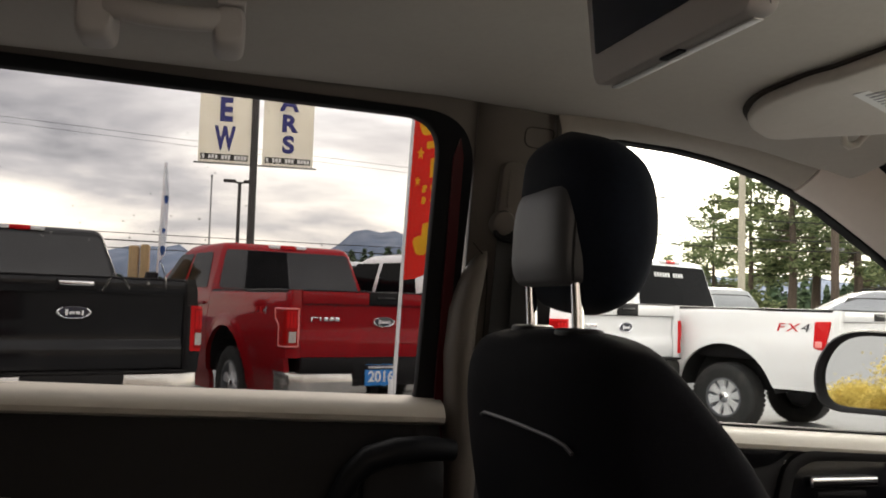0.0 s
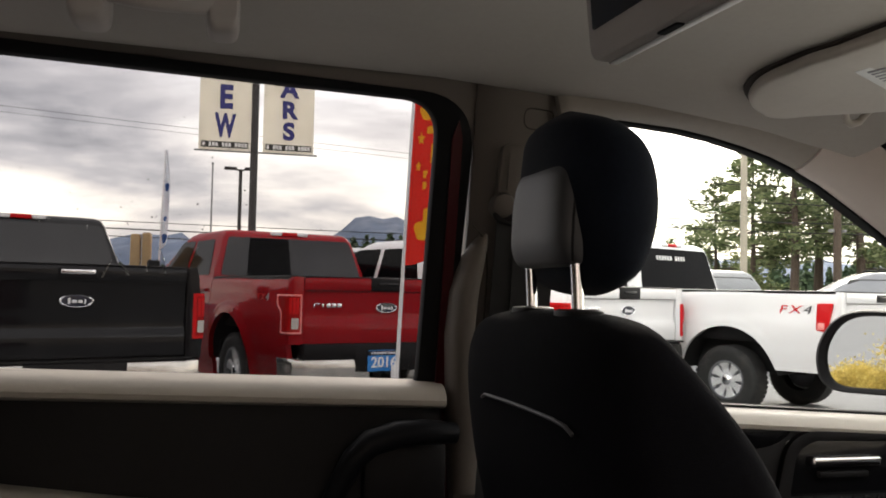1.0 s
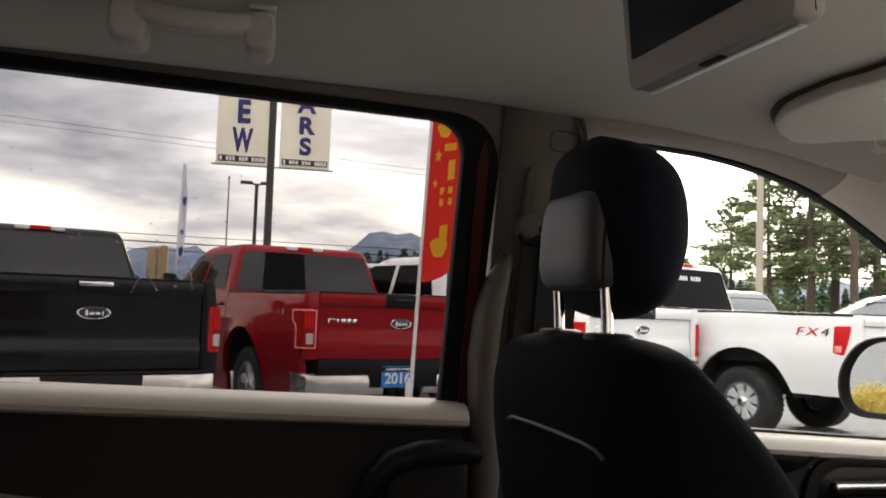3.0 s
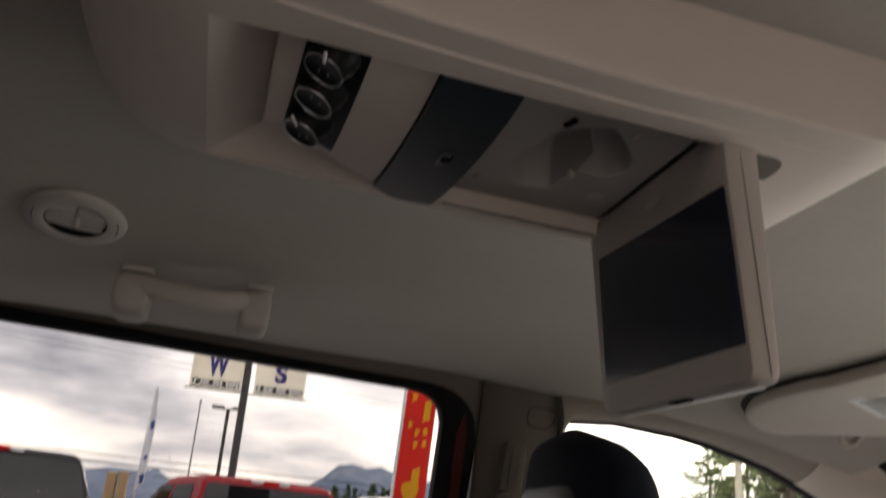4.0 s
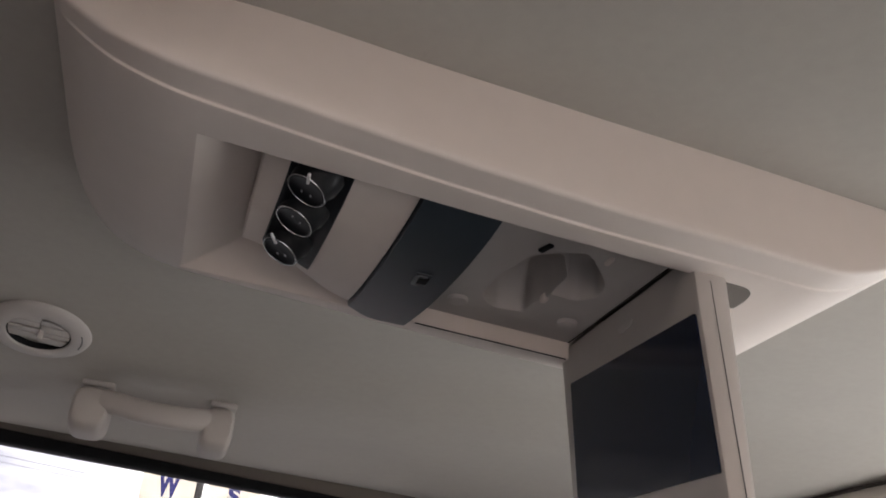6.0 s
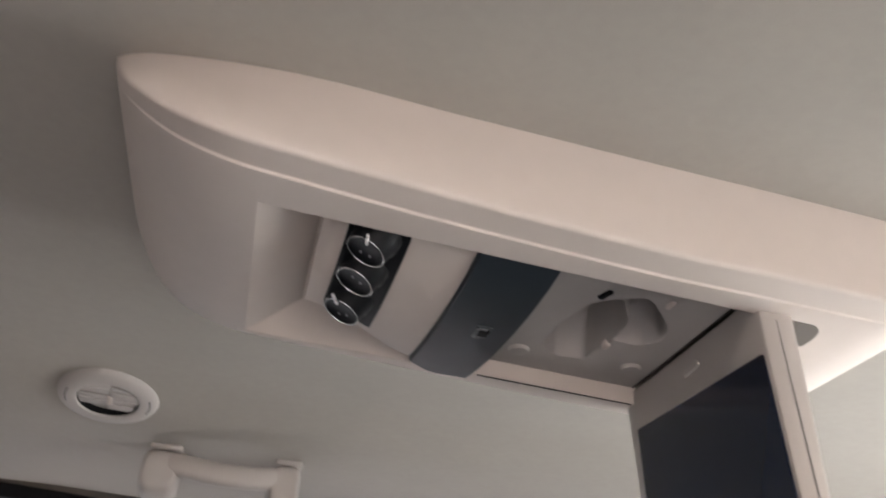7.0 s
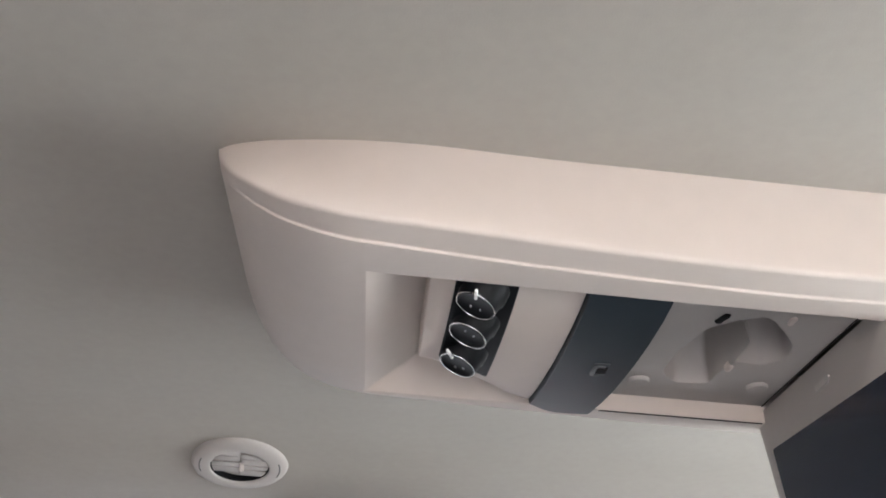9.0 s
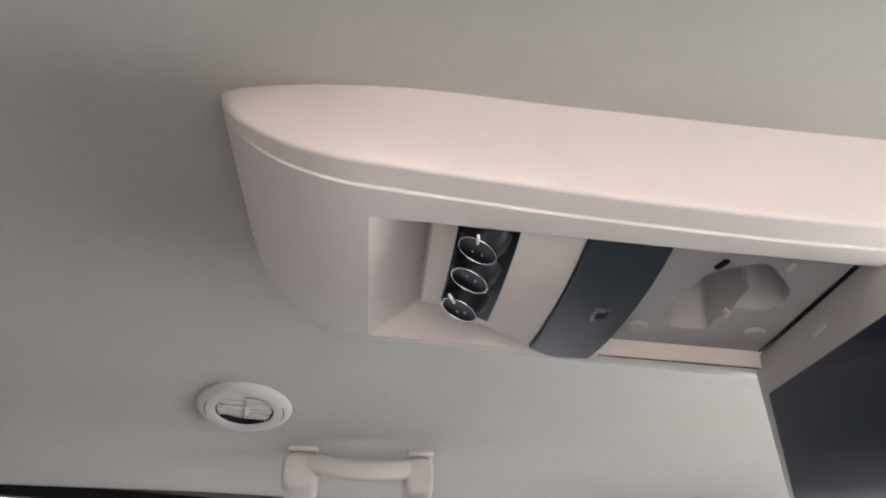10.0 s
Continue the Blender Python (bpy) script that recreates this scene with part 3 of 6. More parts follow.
for mirror, nm in ((False, "door_3"), (True, "door_4")):
    f = flip if mirror else (lambda p: Vector(p))
    d = tagged(new(nm), "front van door with clear window and black panel", "van door", kind="structure")
    part("window_frame", slab(OUT_2, lambda u, v, e: f(sp(u, v, e)), 0.026, (TOP_2 + BELT_2,), 0.003), M_RUBBER, d, "black rubber window seal")
    pane = part("window_pane", slab([(u, v) for u, v in OUT_2], lambda u, v, e: f(sp(u, v, 0.024 + e)), 0.004), M_CLEAR, d, "clear front side glass", smooth=0)
    pane.visible_shadow = False
    rows = []
    for k in range(20):
        x = 0.47 + 1.10 * k / 19
        g = 1.098 - 0.042 * (x - 0.49) / 0.7
        rows.append([f((x, y, g + dz)) for y, dz in ((1.40, 0.006), (1.385, 0.003), (1.365, -0.002), (1.352, -0.010), (1.347, -0.022), (1.352, -0.030), (1.40, -0.032))])
    part("door_ledge", loft(rows), M_SILL_LIT, d, "light beige ledge under the window")
    part("door_panel", slab(rounded([(0.47, 0.45), (1.56, 0.45), (1.56, 1.02), (0.47, 1.066)], 0.03), lambda u, v, e: f((u, 1.362 + e, v)), 0.05, (), 0.006), M_BLACK, d, "black moulded door panel")
    part("gloss_strip", slab(rounded([(0.80, 1.004), (0.900, 1.008), (0.945, 1.020), (0.9655, 1.038), (0.966, 1.0545), (0.80, 1.0585)], [0.01, 0.03, 0.03, 0.012, 0.004, 0.008]), lambda u, v, e: f((u, 1.356 + e, v)), 0.02, (), 0.002), M_PIANO, d, "gloss black trim strip")
    bm = slab(rounded([(0.925, 0.90), (1.36, 0.90), (1.36, 1.026), (0.996, 1.040), (0.952, 1.018)], [0.02, 0.03, 0.03, 0.02, 0.03]), lambda u, v, e: f((u, 1.350 + e, v)), 0.02, (rounded([(0.958, 0.925), (1.32, 0.925), (1.32, 1.012), (1.008, 1.022), (0.972, 1.004)], [0.01, 0.02, 0.02, 0.02, 0.025]),), 0.003)
    part("handle_surround", bm, M_BLACK, d, "raised black surround of the handle")
    part("handle_cup", box((0.37, 0.012, 0.105), f((1.14, 1.366, 0.970)), 0.004), M_PIANO, d, "gloss black handle cup")
    h = part("door_handle", box((0.140, 0.014, 0.019), f((1.068, 1.350, 0.985)), 0.006, 3), M_CHROME, d, "chrome inside door handle")
    part("lever_slot", box((0.10, 0.012, 0.012), f((1.067, 1.356, 0.962)), 0.003), M_BLACK, d)
    for k in range(9):
        part("grille_rib", box((0.010, 0.012, 0.050), f((0.945 + 0.026 * k, 1.352, 0.902)), 0.003, rot=Euler((0, radians(28), 0)).to_matrix()), M_PIANO, d)
    part("outer_skin", slab([(0.378, 0.35), (1.60, 0.35), (1.60, 1.02), (0.378, 1.07)], lambda u, v, e: f((u, 1.43 + e, v)), 0.02), M_VANRED, d, "red painted outer door skin")
    # front pillar: from the window seal in to the windscreen
    inner = [(0.485, 1.255, 1.572), (0.505, 1.245, 1.574), (0.60, 1.23, 1.567), (0.704, 1.225, 1.560), (0.765, 1.22, 1.557), (0.825, 1.215, 1.554), (0.88, 1.21, 1.551), (0.931, 1.205, 1.547), (0.98, 1.20, 1.541), (1.028, 1.20, 1.509), (1.083, 1.195, 1.472), (1.141, 1.19, 1.435), (1.229, 1.20, 1.385), (1.33, 1.215, 1.345), (1.43, 1.235, 1.272), (1.55, 1.26, 1.18)]
    rows = []
    for (u, v), (ui, vi), q in zip(OUT_2[:16], TOP_2, inner):
        a, b = sp(u * 0.3 + ui * 0.7, v * 0.3 + vi * 0.7, -0.003), Vector(q)
        c = (a + b) / 2 + Vector((0.004, -0.022, -0.012))
        rows.append([f(a * (1 - t) ** 2 + c * 2 * t * (1 - t) + b * t * t) for t in [j / 8 for j in range(9)]])
    tagged(part("header_trim", sheet(rows[:8], 0.02, direction=(0, -1 if mirror else 1, 0.3)), M_HEAD), "beige headliner edge over the front window", "headliner edge", kind="structure")
    low = [[p + Vector((0.002, 0, -0.003)) for p in row] for row in rows[7:]]
    tagged(part("front_pillar_trim", sheet(low, 0.02, direction=(0, -1 if mirror else 1, 0.3)), M_BEIGE), "beige front pillar trim", "pillar trim", kind="structure")
    edge = [f(Vector(q) + Vector((0.006, 0.0, 0.002))) for q in inner[8:]]
    front = [f((0.990, y, ceil_z(0.987, y) + 0.004)) for y in (0.47, 0.7, 0.9, 1.05, 1.15)]
    tagged(part("windscreen_seal", tube(front + edge, 0.006, 8), M_RUBBER), "black rubber windscreen seal", "seal", kind="structure")

# windscreen, dashboard, rear end
ws = [[Vector((1.04 + 0.62 * t + 0.10 * (1 - (u / 0.8) ** 2), MID + u, 1.56 - 0.50 * t - 0.02 * (u / 0.8) ** 2)) for u in [-0.80 + 1.6 * k / 16 for k in range(17)]] for t in [j / 8 for j in range(9)]]
pane = tagged(part("windscreen", sheet(ws, 0.005, direction=(0.6, 0, 0.8)), M_CLEAR), "clear curved windscreen", "windscreen", kind="structure")
pane.visible_shadow = False
dash = [[Vector((1.28 + dx, MID + u, z)) for dx, z in ((0, 0.45), (-0.06, 0.75), (-0.05, 0.95), (0.02, 1.02), (0.35, 1.05), (0.55, 1.04), (0.55, 0.45))] for u in (-0.86, -0.4, 0.0, 0.4, 0.86)]
tagged(part("dashboard", loft(dash), M_BLACK), "black moulded dashboard", "dashboard", kind="structure")
tagged(part("hood", sheet([[Vector((1.6 + 1.0 * t, MID + u, 1.06 - 0.22 * t - 0.05 * (u / 0.9) ** 2)) for u in (-0.9, -0.45, 0, 0.45, 0.9)] for t in (0, 0.3, 0.6, 0.85, 1)], 0.02, direction=(0, 0, -1)), M_VANRED), "red painted van bonnet", "bonnet", kind="structure")
for sgn in (1, -1):
    f = (lambda p: Vector(p)) if sgn > 0 else flip
    q = tagged(part("wall_rear_side" , slab([(-1.98, 0.40), (-0.79, 0.40), (-0.79, 1.63), (-1.98, 1.63)], lambda u, v, e: f(sp(u, v, 0.0 + e)), 0.05, (rounded([(-1.85, 1.17), (-0.90, 1.17), (-0.90, 1.57), (-1.75, 1.57)], 0.05),)), M_BEIGE_SHADE), "beige rear quarter trim with a window opening", "wall", kind="structure")
    g = part("window_pane", slab([(-1.87, 1.15), (-0.88, 1.15), (-0.88, 1.59), (-1.77, 1.59)], lambda u, v, e: f(sp(u, v, 0.02 + e)), 0.004), M_TINT_REAR, q, "dark-tinted quarter glass", smooth=0)
    g.visible_shadow = False
q = tagged(part("wall_rear", slab([(MID - 0.88, 0.40), (MID + 0.88, 0.40), (MID + 0.80, 1.66), (MID - 0.80, 1.66)], lambda u, v, e: Vector((-1.98 - e, u, v)), 0.06, (rounded([(MID - 0.68, 1.12), (MID + 0.68, 1.12), (MID + 0.60, 1.56), (MID - 0.60, 1.56)], 0.06),)), M_BEIGE_SHADE), "beige tailgate trim with a window opening", "wall", kind="structure")
g = part("window_pane", slab([(MID - 0.70, 1.10), (MID + 0.70, 1.10), (MID + 0.62, 1.58), (MID - 0.62, 1.58)], lambda u, v, e: Vector((-2.02 - e, u, v)), 0.004), M_TINT_REAR, q, "dark-tinted rear glass", smooth=0)
g.visible_shadow = False

# ---- the overhead console ----
console = thing("overhead_console", "beige plastic ceiling console with climate knobs and lowered screen", "ceiling console")
Y_TOP = ((-0.157, 0.3595), (-0.145, 0.3535), (-0.13, 0.3490), (-0.11, 0.3455), (-0.076, 0.342), (0.04, 0.348), (0.17, 0.356), (0.24, 0.360), (0.45, 0.376))
Y_SEAM = ((-0.157, 0.366), (-0.15, 0.353), (-0.14, 0.346), (-0.112, 0.343), (-0.071, 0.347), (-0.023, 0.355), (0.041, 0.365), (0.106, 0.373), (0.175, 0.380), (0.233, 0.383), (0.31, 0.388), (0.45, 0.395))
Y_FAR = ((-0.157, 0.47), (-0.152, 0.50), (-0.142, 0.53), (-0.125, 0.552), (-0.10, 0.563), (-0.071, 0.570), (0.0, 0.582), (0.062, 0.592), (0.254, 0.618), (0.45, 0.625))


def con_z(x):
    """Height of the console's underside."""
    if x < -0.062:
        t = min(1, (-0.062 - x) / 0.095)
        return 1.577 + 0.071 * (1 - math.sqrt(1 - t * t)) ** 1.15
    if x > 0.32:
        t = min(1, (x - 0.32) / 0.115)
        return 1.577 + 0.062 * t ** 1.7
    return 1.577


def con_near(x):
    """The console's near edge: side face, rounded arris, flat band, thin lip."""
    zb, zt = con_z(x), ceil_z(x, 0.4) + 0.004
    k = max(0.02, min(1, (zt - zb) / 0.07))
    yt, ys = smooth_table(x, Y_TOP), smooth_table(x, Y_SEAM)
    w = smooth_table(x, ((-0.157, 0.0065), (-0.14, 0.0125), (-0.12, 0.0165), (-0.10, 0.019), (-0.05, 0.021), (0.10, 0.022), (0.45, 0.023)))
    e = ys - w
    near = [(yt, zt), (yt * 0.42 + e * 0.58, zb + 0.036 * k), (e - 0.0006, zb + 0.0120 * k), (e - 0.0001, zb + 0.0076 * k), (e, zb + 0.0060 * k), (e + 0.0004, zb + 0.0045 * k), (e + 0.0012, zb + 0.0034 * k), (e + 0.0026, zb + 0.0029 * k), (e + 0.0036, zb + 0.0028 * k), (e + 0.0060, zb + 0.0026 * k), (ys - w * 0.4, zb + 0.0021 * k), (ys - 0.0012, zb + 0.0016 * k), (ys - 0.0004, zb + 0.0014 * k), (ys, zb + 0.0005 * k), (ys + 0.0004, zb + 0.0001 * k), (ys + 0.0014, zb)]
    return [Vector((x, y, z)) for y, z in near]


def con_under(x, part_of="all"):
    """The rest of the section: underside, opening walls and far edge."""
    zb, zt = con_z(x), ceil_z(x, 0.4) + 0.004
    k = max(0.02, min(1, (zt - zb) / 0.07))
    ys, yf = smooth_table(x, Y_SEAM), smooth_table(x, Y_FAR)
    far = [(yf - 0.010, zb), (yf - 0.004, zb + 0.002 * k), (yf, zb + 0.008 * k), (yf + 0.003, zb + 0.02 * k), (yf + 0.010, zt)]
    yo = lerp_table(x, ((-0.07, 0.378), (0.02, 0.386), (0.10, 0.393), (0.26, 0.405)))
    if part_of == "near":
        pts = [(ys + 0.0014, zb), (ys + 0.0040, zb), (yo - 0.001, zb), (yo, zb), (yo, 1.625), (yo - 0.001, 1.640)]
    elif part_of == "far":
        yo = lerp_table(x, ((-0.07, 0.5557), (0.107, 0.572), (0.26, 0.586)))
        pts = [(yo, 1.600), (yo, zb + 0.0006), (yo + 0.0006, zb), (yo + 0.003, zb)] + far
    else:
        pts = [(ys + 0.0014, zb)] + [(ys + (yf - ys) * t, zb) for t in (0.2, 0.4, 0.6, 0.8)] + far
    return [Vector((x, y, z)) for y, z in pts]


xs_rear = [-0.070 - 0.087 * math.sin(math.pi / 2 * (1 - k / 30)) for k in range(31)]
xs_mid = [-0.070 + 0.325 * k / 26 for k in range(27)]
xs_front = [xs_mid[-1]] + [0.262 + 0.173 * k / 14 for k in range(15)]
bm = loft([con_near(x) for x in xs_rear + xs_mid[1:] + xs_front[1:]], closed=False)
for xs, kind_of in ((xs_rear, "all"), (xs_mid, "near"), (xs_mid, "far"), (xs_front, "all")):
    bm = join(bm, loft([con_under(x, kind_of) for x in xs], closed=False))
bmesh.ops.remove_doubles(bm, verts=bm.verts, dist=0.00002)
part("console_body", bm, M_BEIGE, console, "pinkish beige console shell", smooth=55)

# recess behind the opening: a hollow with sloping walls, its far wall upright beside the tray
def open_far(x):
    return lerp_table(x, ((-0.07, 0.5557), (0.107, 0.572), (0.26, 0.586)))


def recess_z(x, y):
    steep = lerp_table(x, ((0.03, 1.07), (0.10, 6.0)))
    d = min(lerp_table(x, ((0.03, 0.0225), (0.10, 0.056))), max(0, (x + 0.0690) / 0.036 * 0.0225), max(0, (open_far(x) - y) * steep))
    return 1.5775 + d


def rec_y(x):
    y0, y1 = lerp_table(x, ((-0.07, 0.378), (0.02, 0.386), (0.10, 0.393), (0.26, 0.405))), open_far(x)
    return [y0 + (y1 - y0) * (1 - (1 - k / 60) ** 1.6) for k in range(61)]


part("recess_lining", sheet([[Vector((x, y, recess_z(x, y))) for y in rec_y(x)] for x in [-0.0705 + 0.0015 * k for k in range(26)] + [-0.02, 0.0, 0.02, 0.04, 0.06, 0.08, 0.10, 0.14, 0.18, 0.22, 0.262]], 0.012, direction=(0, 0, 1)), M_BEIGE, console, smooth=30)


def bulge(y):
    """The control housing's rounded underside."""
    return lerp_table(y, ((0.370, 1.592), (0.385, 1.587), (0.40, 1.5825), (0.42, 1.5785), (0.45, 1.5750), (0.48, 1.5735), (0.52, 1.5735), (0.55, 1.5755), (0.60, 1.581)))


def housing(name, x0, x1, y0, y1, drop, material, label, n=14):
    """A rounded strip across the console; y1 may follow x."""
    rows = []
    m = 10
    xs = [x0 + (x1 - x0) * k / m for k in range(m + 1)]
    for x, dz in [(x0, 0.012), (x0, 0.0009)] + [(min(max(x, x0 + 0.0007), x1 - 0.0007), 0) for x in xs] + [(x1, 0.0009), (x1, 0.012)]:
        ye = y1(x) if callable(y1) else y1
        row = [Vector((x, y0 + (ye - y0) * k / n, bulge(y0 + (ye - y0) * k / n) - drop + dz)) for k in range(n)]
        row += [Vector((x, ye - 0.0012, bulge(ye) - drop + dz + 0.0004)), Vector((x, ye, bulge(ye) - drop + dz + 0.003))]
        rows.append([p + Vector(((p.y - 0.47) * lerp_table(p.x, ((-0.0335, -0.015), (-0.018, -0.05), (0.0585, -0.057), (0.11, -0.06))), 0, 0)) for p in row])
    return part(name, sheet(rows, 0.022, direction=(0, 0, 1)), material, console, label, smooth=50)


house_far = lambda x: lerp_table(x, ((-0.034, 0.484), (-0.02, 0.488), (0.0, 0.503), (0.02, 0.524), (0.04, 0.546), (0.0585, 0.560)))
housing("control_housing", -0.0335, 0.0570, 0.380, house_far, 0, M_BEIGE, "beige rounded control housing")
housing("control_plate", -0.0203, 0.0165, 0.3795, lambda x: lerp_table(x, ((-0.0203, 0.480), (0.0165, 0.510))), 0.0016, M_SATIN, "satin black plate behind the knobs")
bin_door = housing("bin_door", 0.0578, 0.1092, 0.391, lambda x: lerp_table(x, ((0.0578, 0.562), (0.075, 0.580), (0.09, 0.587), (0.1092, 0.588))), 0.0026, M_DARK, "charcoal lid of the small bin")
for k, (x, y, z, turn) in enumerate(((-0.0052, 0.4010, 1.5710, -6), (-0.0064, 0.4335, 1.5670, 195), (-0.0090, 0.4720, 1.5640, -32))):
    axis = Vector((-0.42, -0.05, -0.9)).normalized()
    base = Vector((x, y, z)) - axis * 0.0187
    zx = Vector((0, 1, 0)).cross(axis).normalized()
    q = Matrix((zx, axis.cross(zx), axis)).transposed().to_4x4()
    at = Matrix.Translation(base) @ q @ pose(0, 0, 0, 0, 0, 180 - turn)
    rings = [[at @ Vector((r * math.cos(a), r * math.sin(a), h)) for a in (2 * math.pi * j / 28 for j in range(28))] for r, h in ((0.0148, 0.002), (0.0148, 0.0095), (0.0136, 0.0112), (0.0126, 0.0175), (0.0112, 0.0190), (0.0100, 0.0181))]
    knob = part("knob", loft(rings), M_SATIN, console, "round black climate knob")
    ring = [[at @ Vector(((0.0122 + 0.00036 * math.cos(b)) * math.cos(a), (0.0122 + 0.00036 * math.cos(b)) * math.sin(a), 0.0187 + 0.00036 * math.sin(b))) for b in (2 * math.pi * j / 6 for j in range(6))] for a in (2 * math.pi * i / 32 for i in range(33))]
    part("chrome_ring", loft(ring, cap=False), M_STEEL, knob, "thin chrome ring")
    if k != 1:
        bmk = box((0.0017, 0.0092, 0.0018), (0, 0.0122, 0.0188), 0.0005)
        bmesh.ops.transform(bmk, matrix=at, verts=bmk.verts)
        part("pointer", bmk, M_WHITE, knob, "white pointer line")
    for dx in (-0.003, 0.003):
        bmk = box((0.0010, 0.0018, 0.0006), (dx, -0.003, 0.0184), 0.0002)
        bmesh.ops.transform(bmk, matrix=at, verts=bmk.verts)
        part("dial_mark", bmk, M_GREYPRINT, knob)
# small latch of the bin: a flat dark block for the finger slot inside a grey bracket
yl = 0.483
latch = part("latch", box((0.0112, 0.0185, 0.0022), (0.0870, yl, bulge(yl) - 0.0022), 0.0010), M_DARK, bin_door, "small charcoal latch")
part("latch_slot", box((0.0070, 0.0110, 0.0010), (0.0882, yl - 0.0006, bulge(yl) - 0.0034), 0.0004), M_RUBBER, latch, "dark finger slot")
part("latch_edge", box((0.0026, 0.0140, 0.0014), (0.0832, yl + 0.0008, bulge(yl) - 0.0036), 0.0005), M_LATCH, latch, "grey latch edge")
part("latch_edge", box((0.0060, 0.0022, 0.0014), (0.0866, yl - 0.0066, bulge(yl) - 0.0036), 0.0005), M_LATCH, latch)
part("latch_edge", box((0.0040, 0.0020, 0.0014), (0.0856, yl + 0.0072, bulge(yl) - 0.0036), 0.0005), M_LATCH, latch)

# stowage tray of the screen with its finger pocket
TZ = 1.590
pocket = rounded([(0.1445, 0.5270), (0.1600, 0.5445), (0.1840, 0.5420), (0.1835, 0.5260), (0.1890, 0.5015), (0.2100, 0.5045), (0.2215, 0.4910), (0.2185, 0.4730), (0.2050, 0.4530), (0.1920, 0.4380), (0.1840, 0.4320), (0.1660, 0.4400), (0.1530, 0.4520), (0.1440, 0.4900)], [0.008, 0.008, 0.005, 0.003, 0.0012, 0.006, 0.007, 0.007, 0.005, 0.004, 0.004, 0.004, 0.006, 0.010], 4)
outline = [(0.106, 0.384), (0.2412, 0.398), (0.2412, 0.5835), (0.106, 0.5712)]
# M_TRIM's darker beige stands in for the shade inside the tray
tray = part("tray", slab(outline, lambda u, v, e: Vector((u, v, TZ + e)), 0.006, (pocket,), 0.0012), M_TRIM, console, "beige tray where the screen folds away")
scoops = ([(0.1440, 0.4900), (0.1445, 0.5270), (0.1600, 0.5445), (0.1840, 0.5420), (0.1835, 0.5260), (0.1890, 0.5015), (0.1880, 0.4700), (0.1710, 0.4390), (0.1530, 0.4520)],
          [(0.1890, 0.5015), (0.2100, 0.5045), (0.2215, 0.4910), (0.2185, 0.4730), (0.2050, 0.4530), (0.1920, 0.4380), (0.1840, 0.4320), (0.1710, 0.4390), (0.1880, 0.4700)])
for loop_s, (um, vm) in zip(scoops, ((0.1660, 0.4930), (0.2010, 0.4700))):
    ring_s = rounded(loop_s, 0.005, 4)
    deep = [[Vector((um + (u - um) * q, vm - 0.016 * (1 - q) + (v - vm) * q, TZ + h)) for u, v in ring_s] for q, h in ((1.0, 0.0006), (0.985, 0.004), (0.96, 0.013), (0.925, 0.024), (0.87, 0.031), (0.76, 0.035), (0.45, 0.037), (0.15, 0.0375))]
    bmp = loft(deep, cap=False)
    bmp.verts.ensure_lookup_table()
    bmp.faces.new([bmp.verts[k] for k in range(len(bmp.verts) - len(ring_s), len(bmp.verts))])
    part("pocket", bmp, M_TRIM, tray, "scooped finger pocket pressed into the tray")
part("pocket_clip", box((0.005, 0.009, 0.006), (0.1885, 0.5120, TZ + 0.001), 0.0020, 3), M_BEIGE, tray, "small pale clip")
part("pocket_clip", box((0.004, 0.010, 0.006), (0.2015, 0.4345, TZ + 0.001), 0.0015), M_BEIGE, tray, "small pale clip")
part("slot", box((0.0048, 0.0125, 0.003), (0.1565, 0.4355, TZ - 0.0005), 0.0022, 3, rot=Euler((0, 0, radians(17))).to_matrix()), M_RUBBER, tray, "small dark slot")
for u, v in ((0.131, 0.541), (0.221, 0.5425), (0.222, 0.4095)):
    rings = [superellipse(u, v, 0.0078 * s, 0.0078 * s, TZ - h, 20, 2.0) for s, h in ((1.0, -0.002), (1.0, 0.0015), (0.9, 0.0028), (0.5, 0.0034))]
    part("bumper_pad", loft(rings), M_TRIM, tray, "round beige bump stop")
part("shut_line", slab([(0.108, 0.5726), (0.2400, 0.5847), (0.2400, 0.5858), (0.108, 0.5737)], lambda u, v, e: Vector((u, v, 1.5764 + e)), 0.0010), M_CLOTH, console, "thin dark shut line")
part("hinge_line", slab([(0.2400, 0.400), (0.2410, 0.400), (0.2410, 0.584), (0.2400, 0.584)], lambda u, v, e: Vector((u, v, 1.5896 + e)), 0.003), M_SEAM, console, "shaded gap at the hinge")

# the lowered screen: housing, bezel, display
def scr(y, z, d):
    """A point on the screen; it hangs nearly plumb and d goes toward the windscreen."""
    return Vector((0.2420 + (1.577 - z) * 0.06 + d, y, z))


out_l = rounded([(0.598, 1.5775), (0.590, 1.5885), (0.410, 1.5885), (0.3985, 1.5775), (0.3870, 1.4275), (0.582, 1.4325)], [0.002, 0.002, 0.002, 0.002, 0.010, 0.014], 6)
# darker beige here also stands for the weak light on the screen's face
housing_s = part("screen_housing", slab(out_l, lambda u, v, e: scr(u, v, e * (1 + 2.4 * (v - 1.43))), 0.018, (), 0.0022), M_TRIM, console, "beige fold-down screen housing")
part("side_seam", slab([(0.3974, 1.572), (0.3968, 1.572), (0.3853, 1.431), (0.3859, 1.431)], lambda u, v, e: scr(u + 0.0011, v, 0.011 + e), 0.0004), M_SHELL, housing_s, "fine seam along the edge")
part("display", slab(rounded([(0.5795, 1.5545), (0.4005, 1.5485), (0.3915, 1.449), (0.5735, 1.4545)], 0.002), lambda u, v, e: scr(u, v, -0.0012 + e), 0.002), M_SCREEN, housing_s, "switched-off dark display", smooth=0)
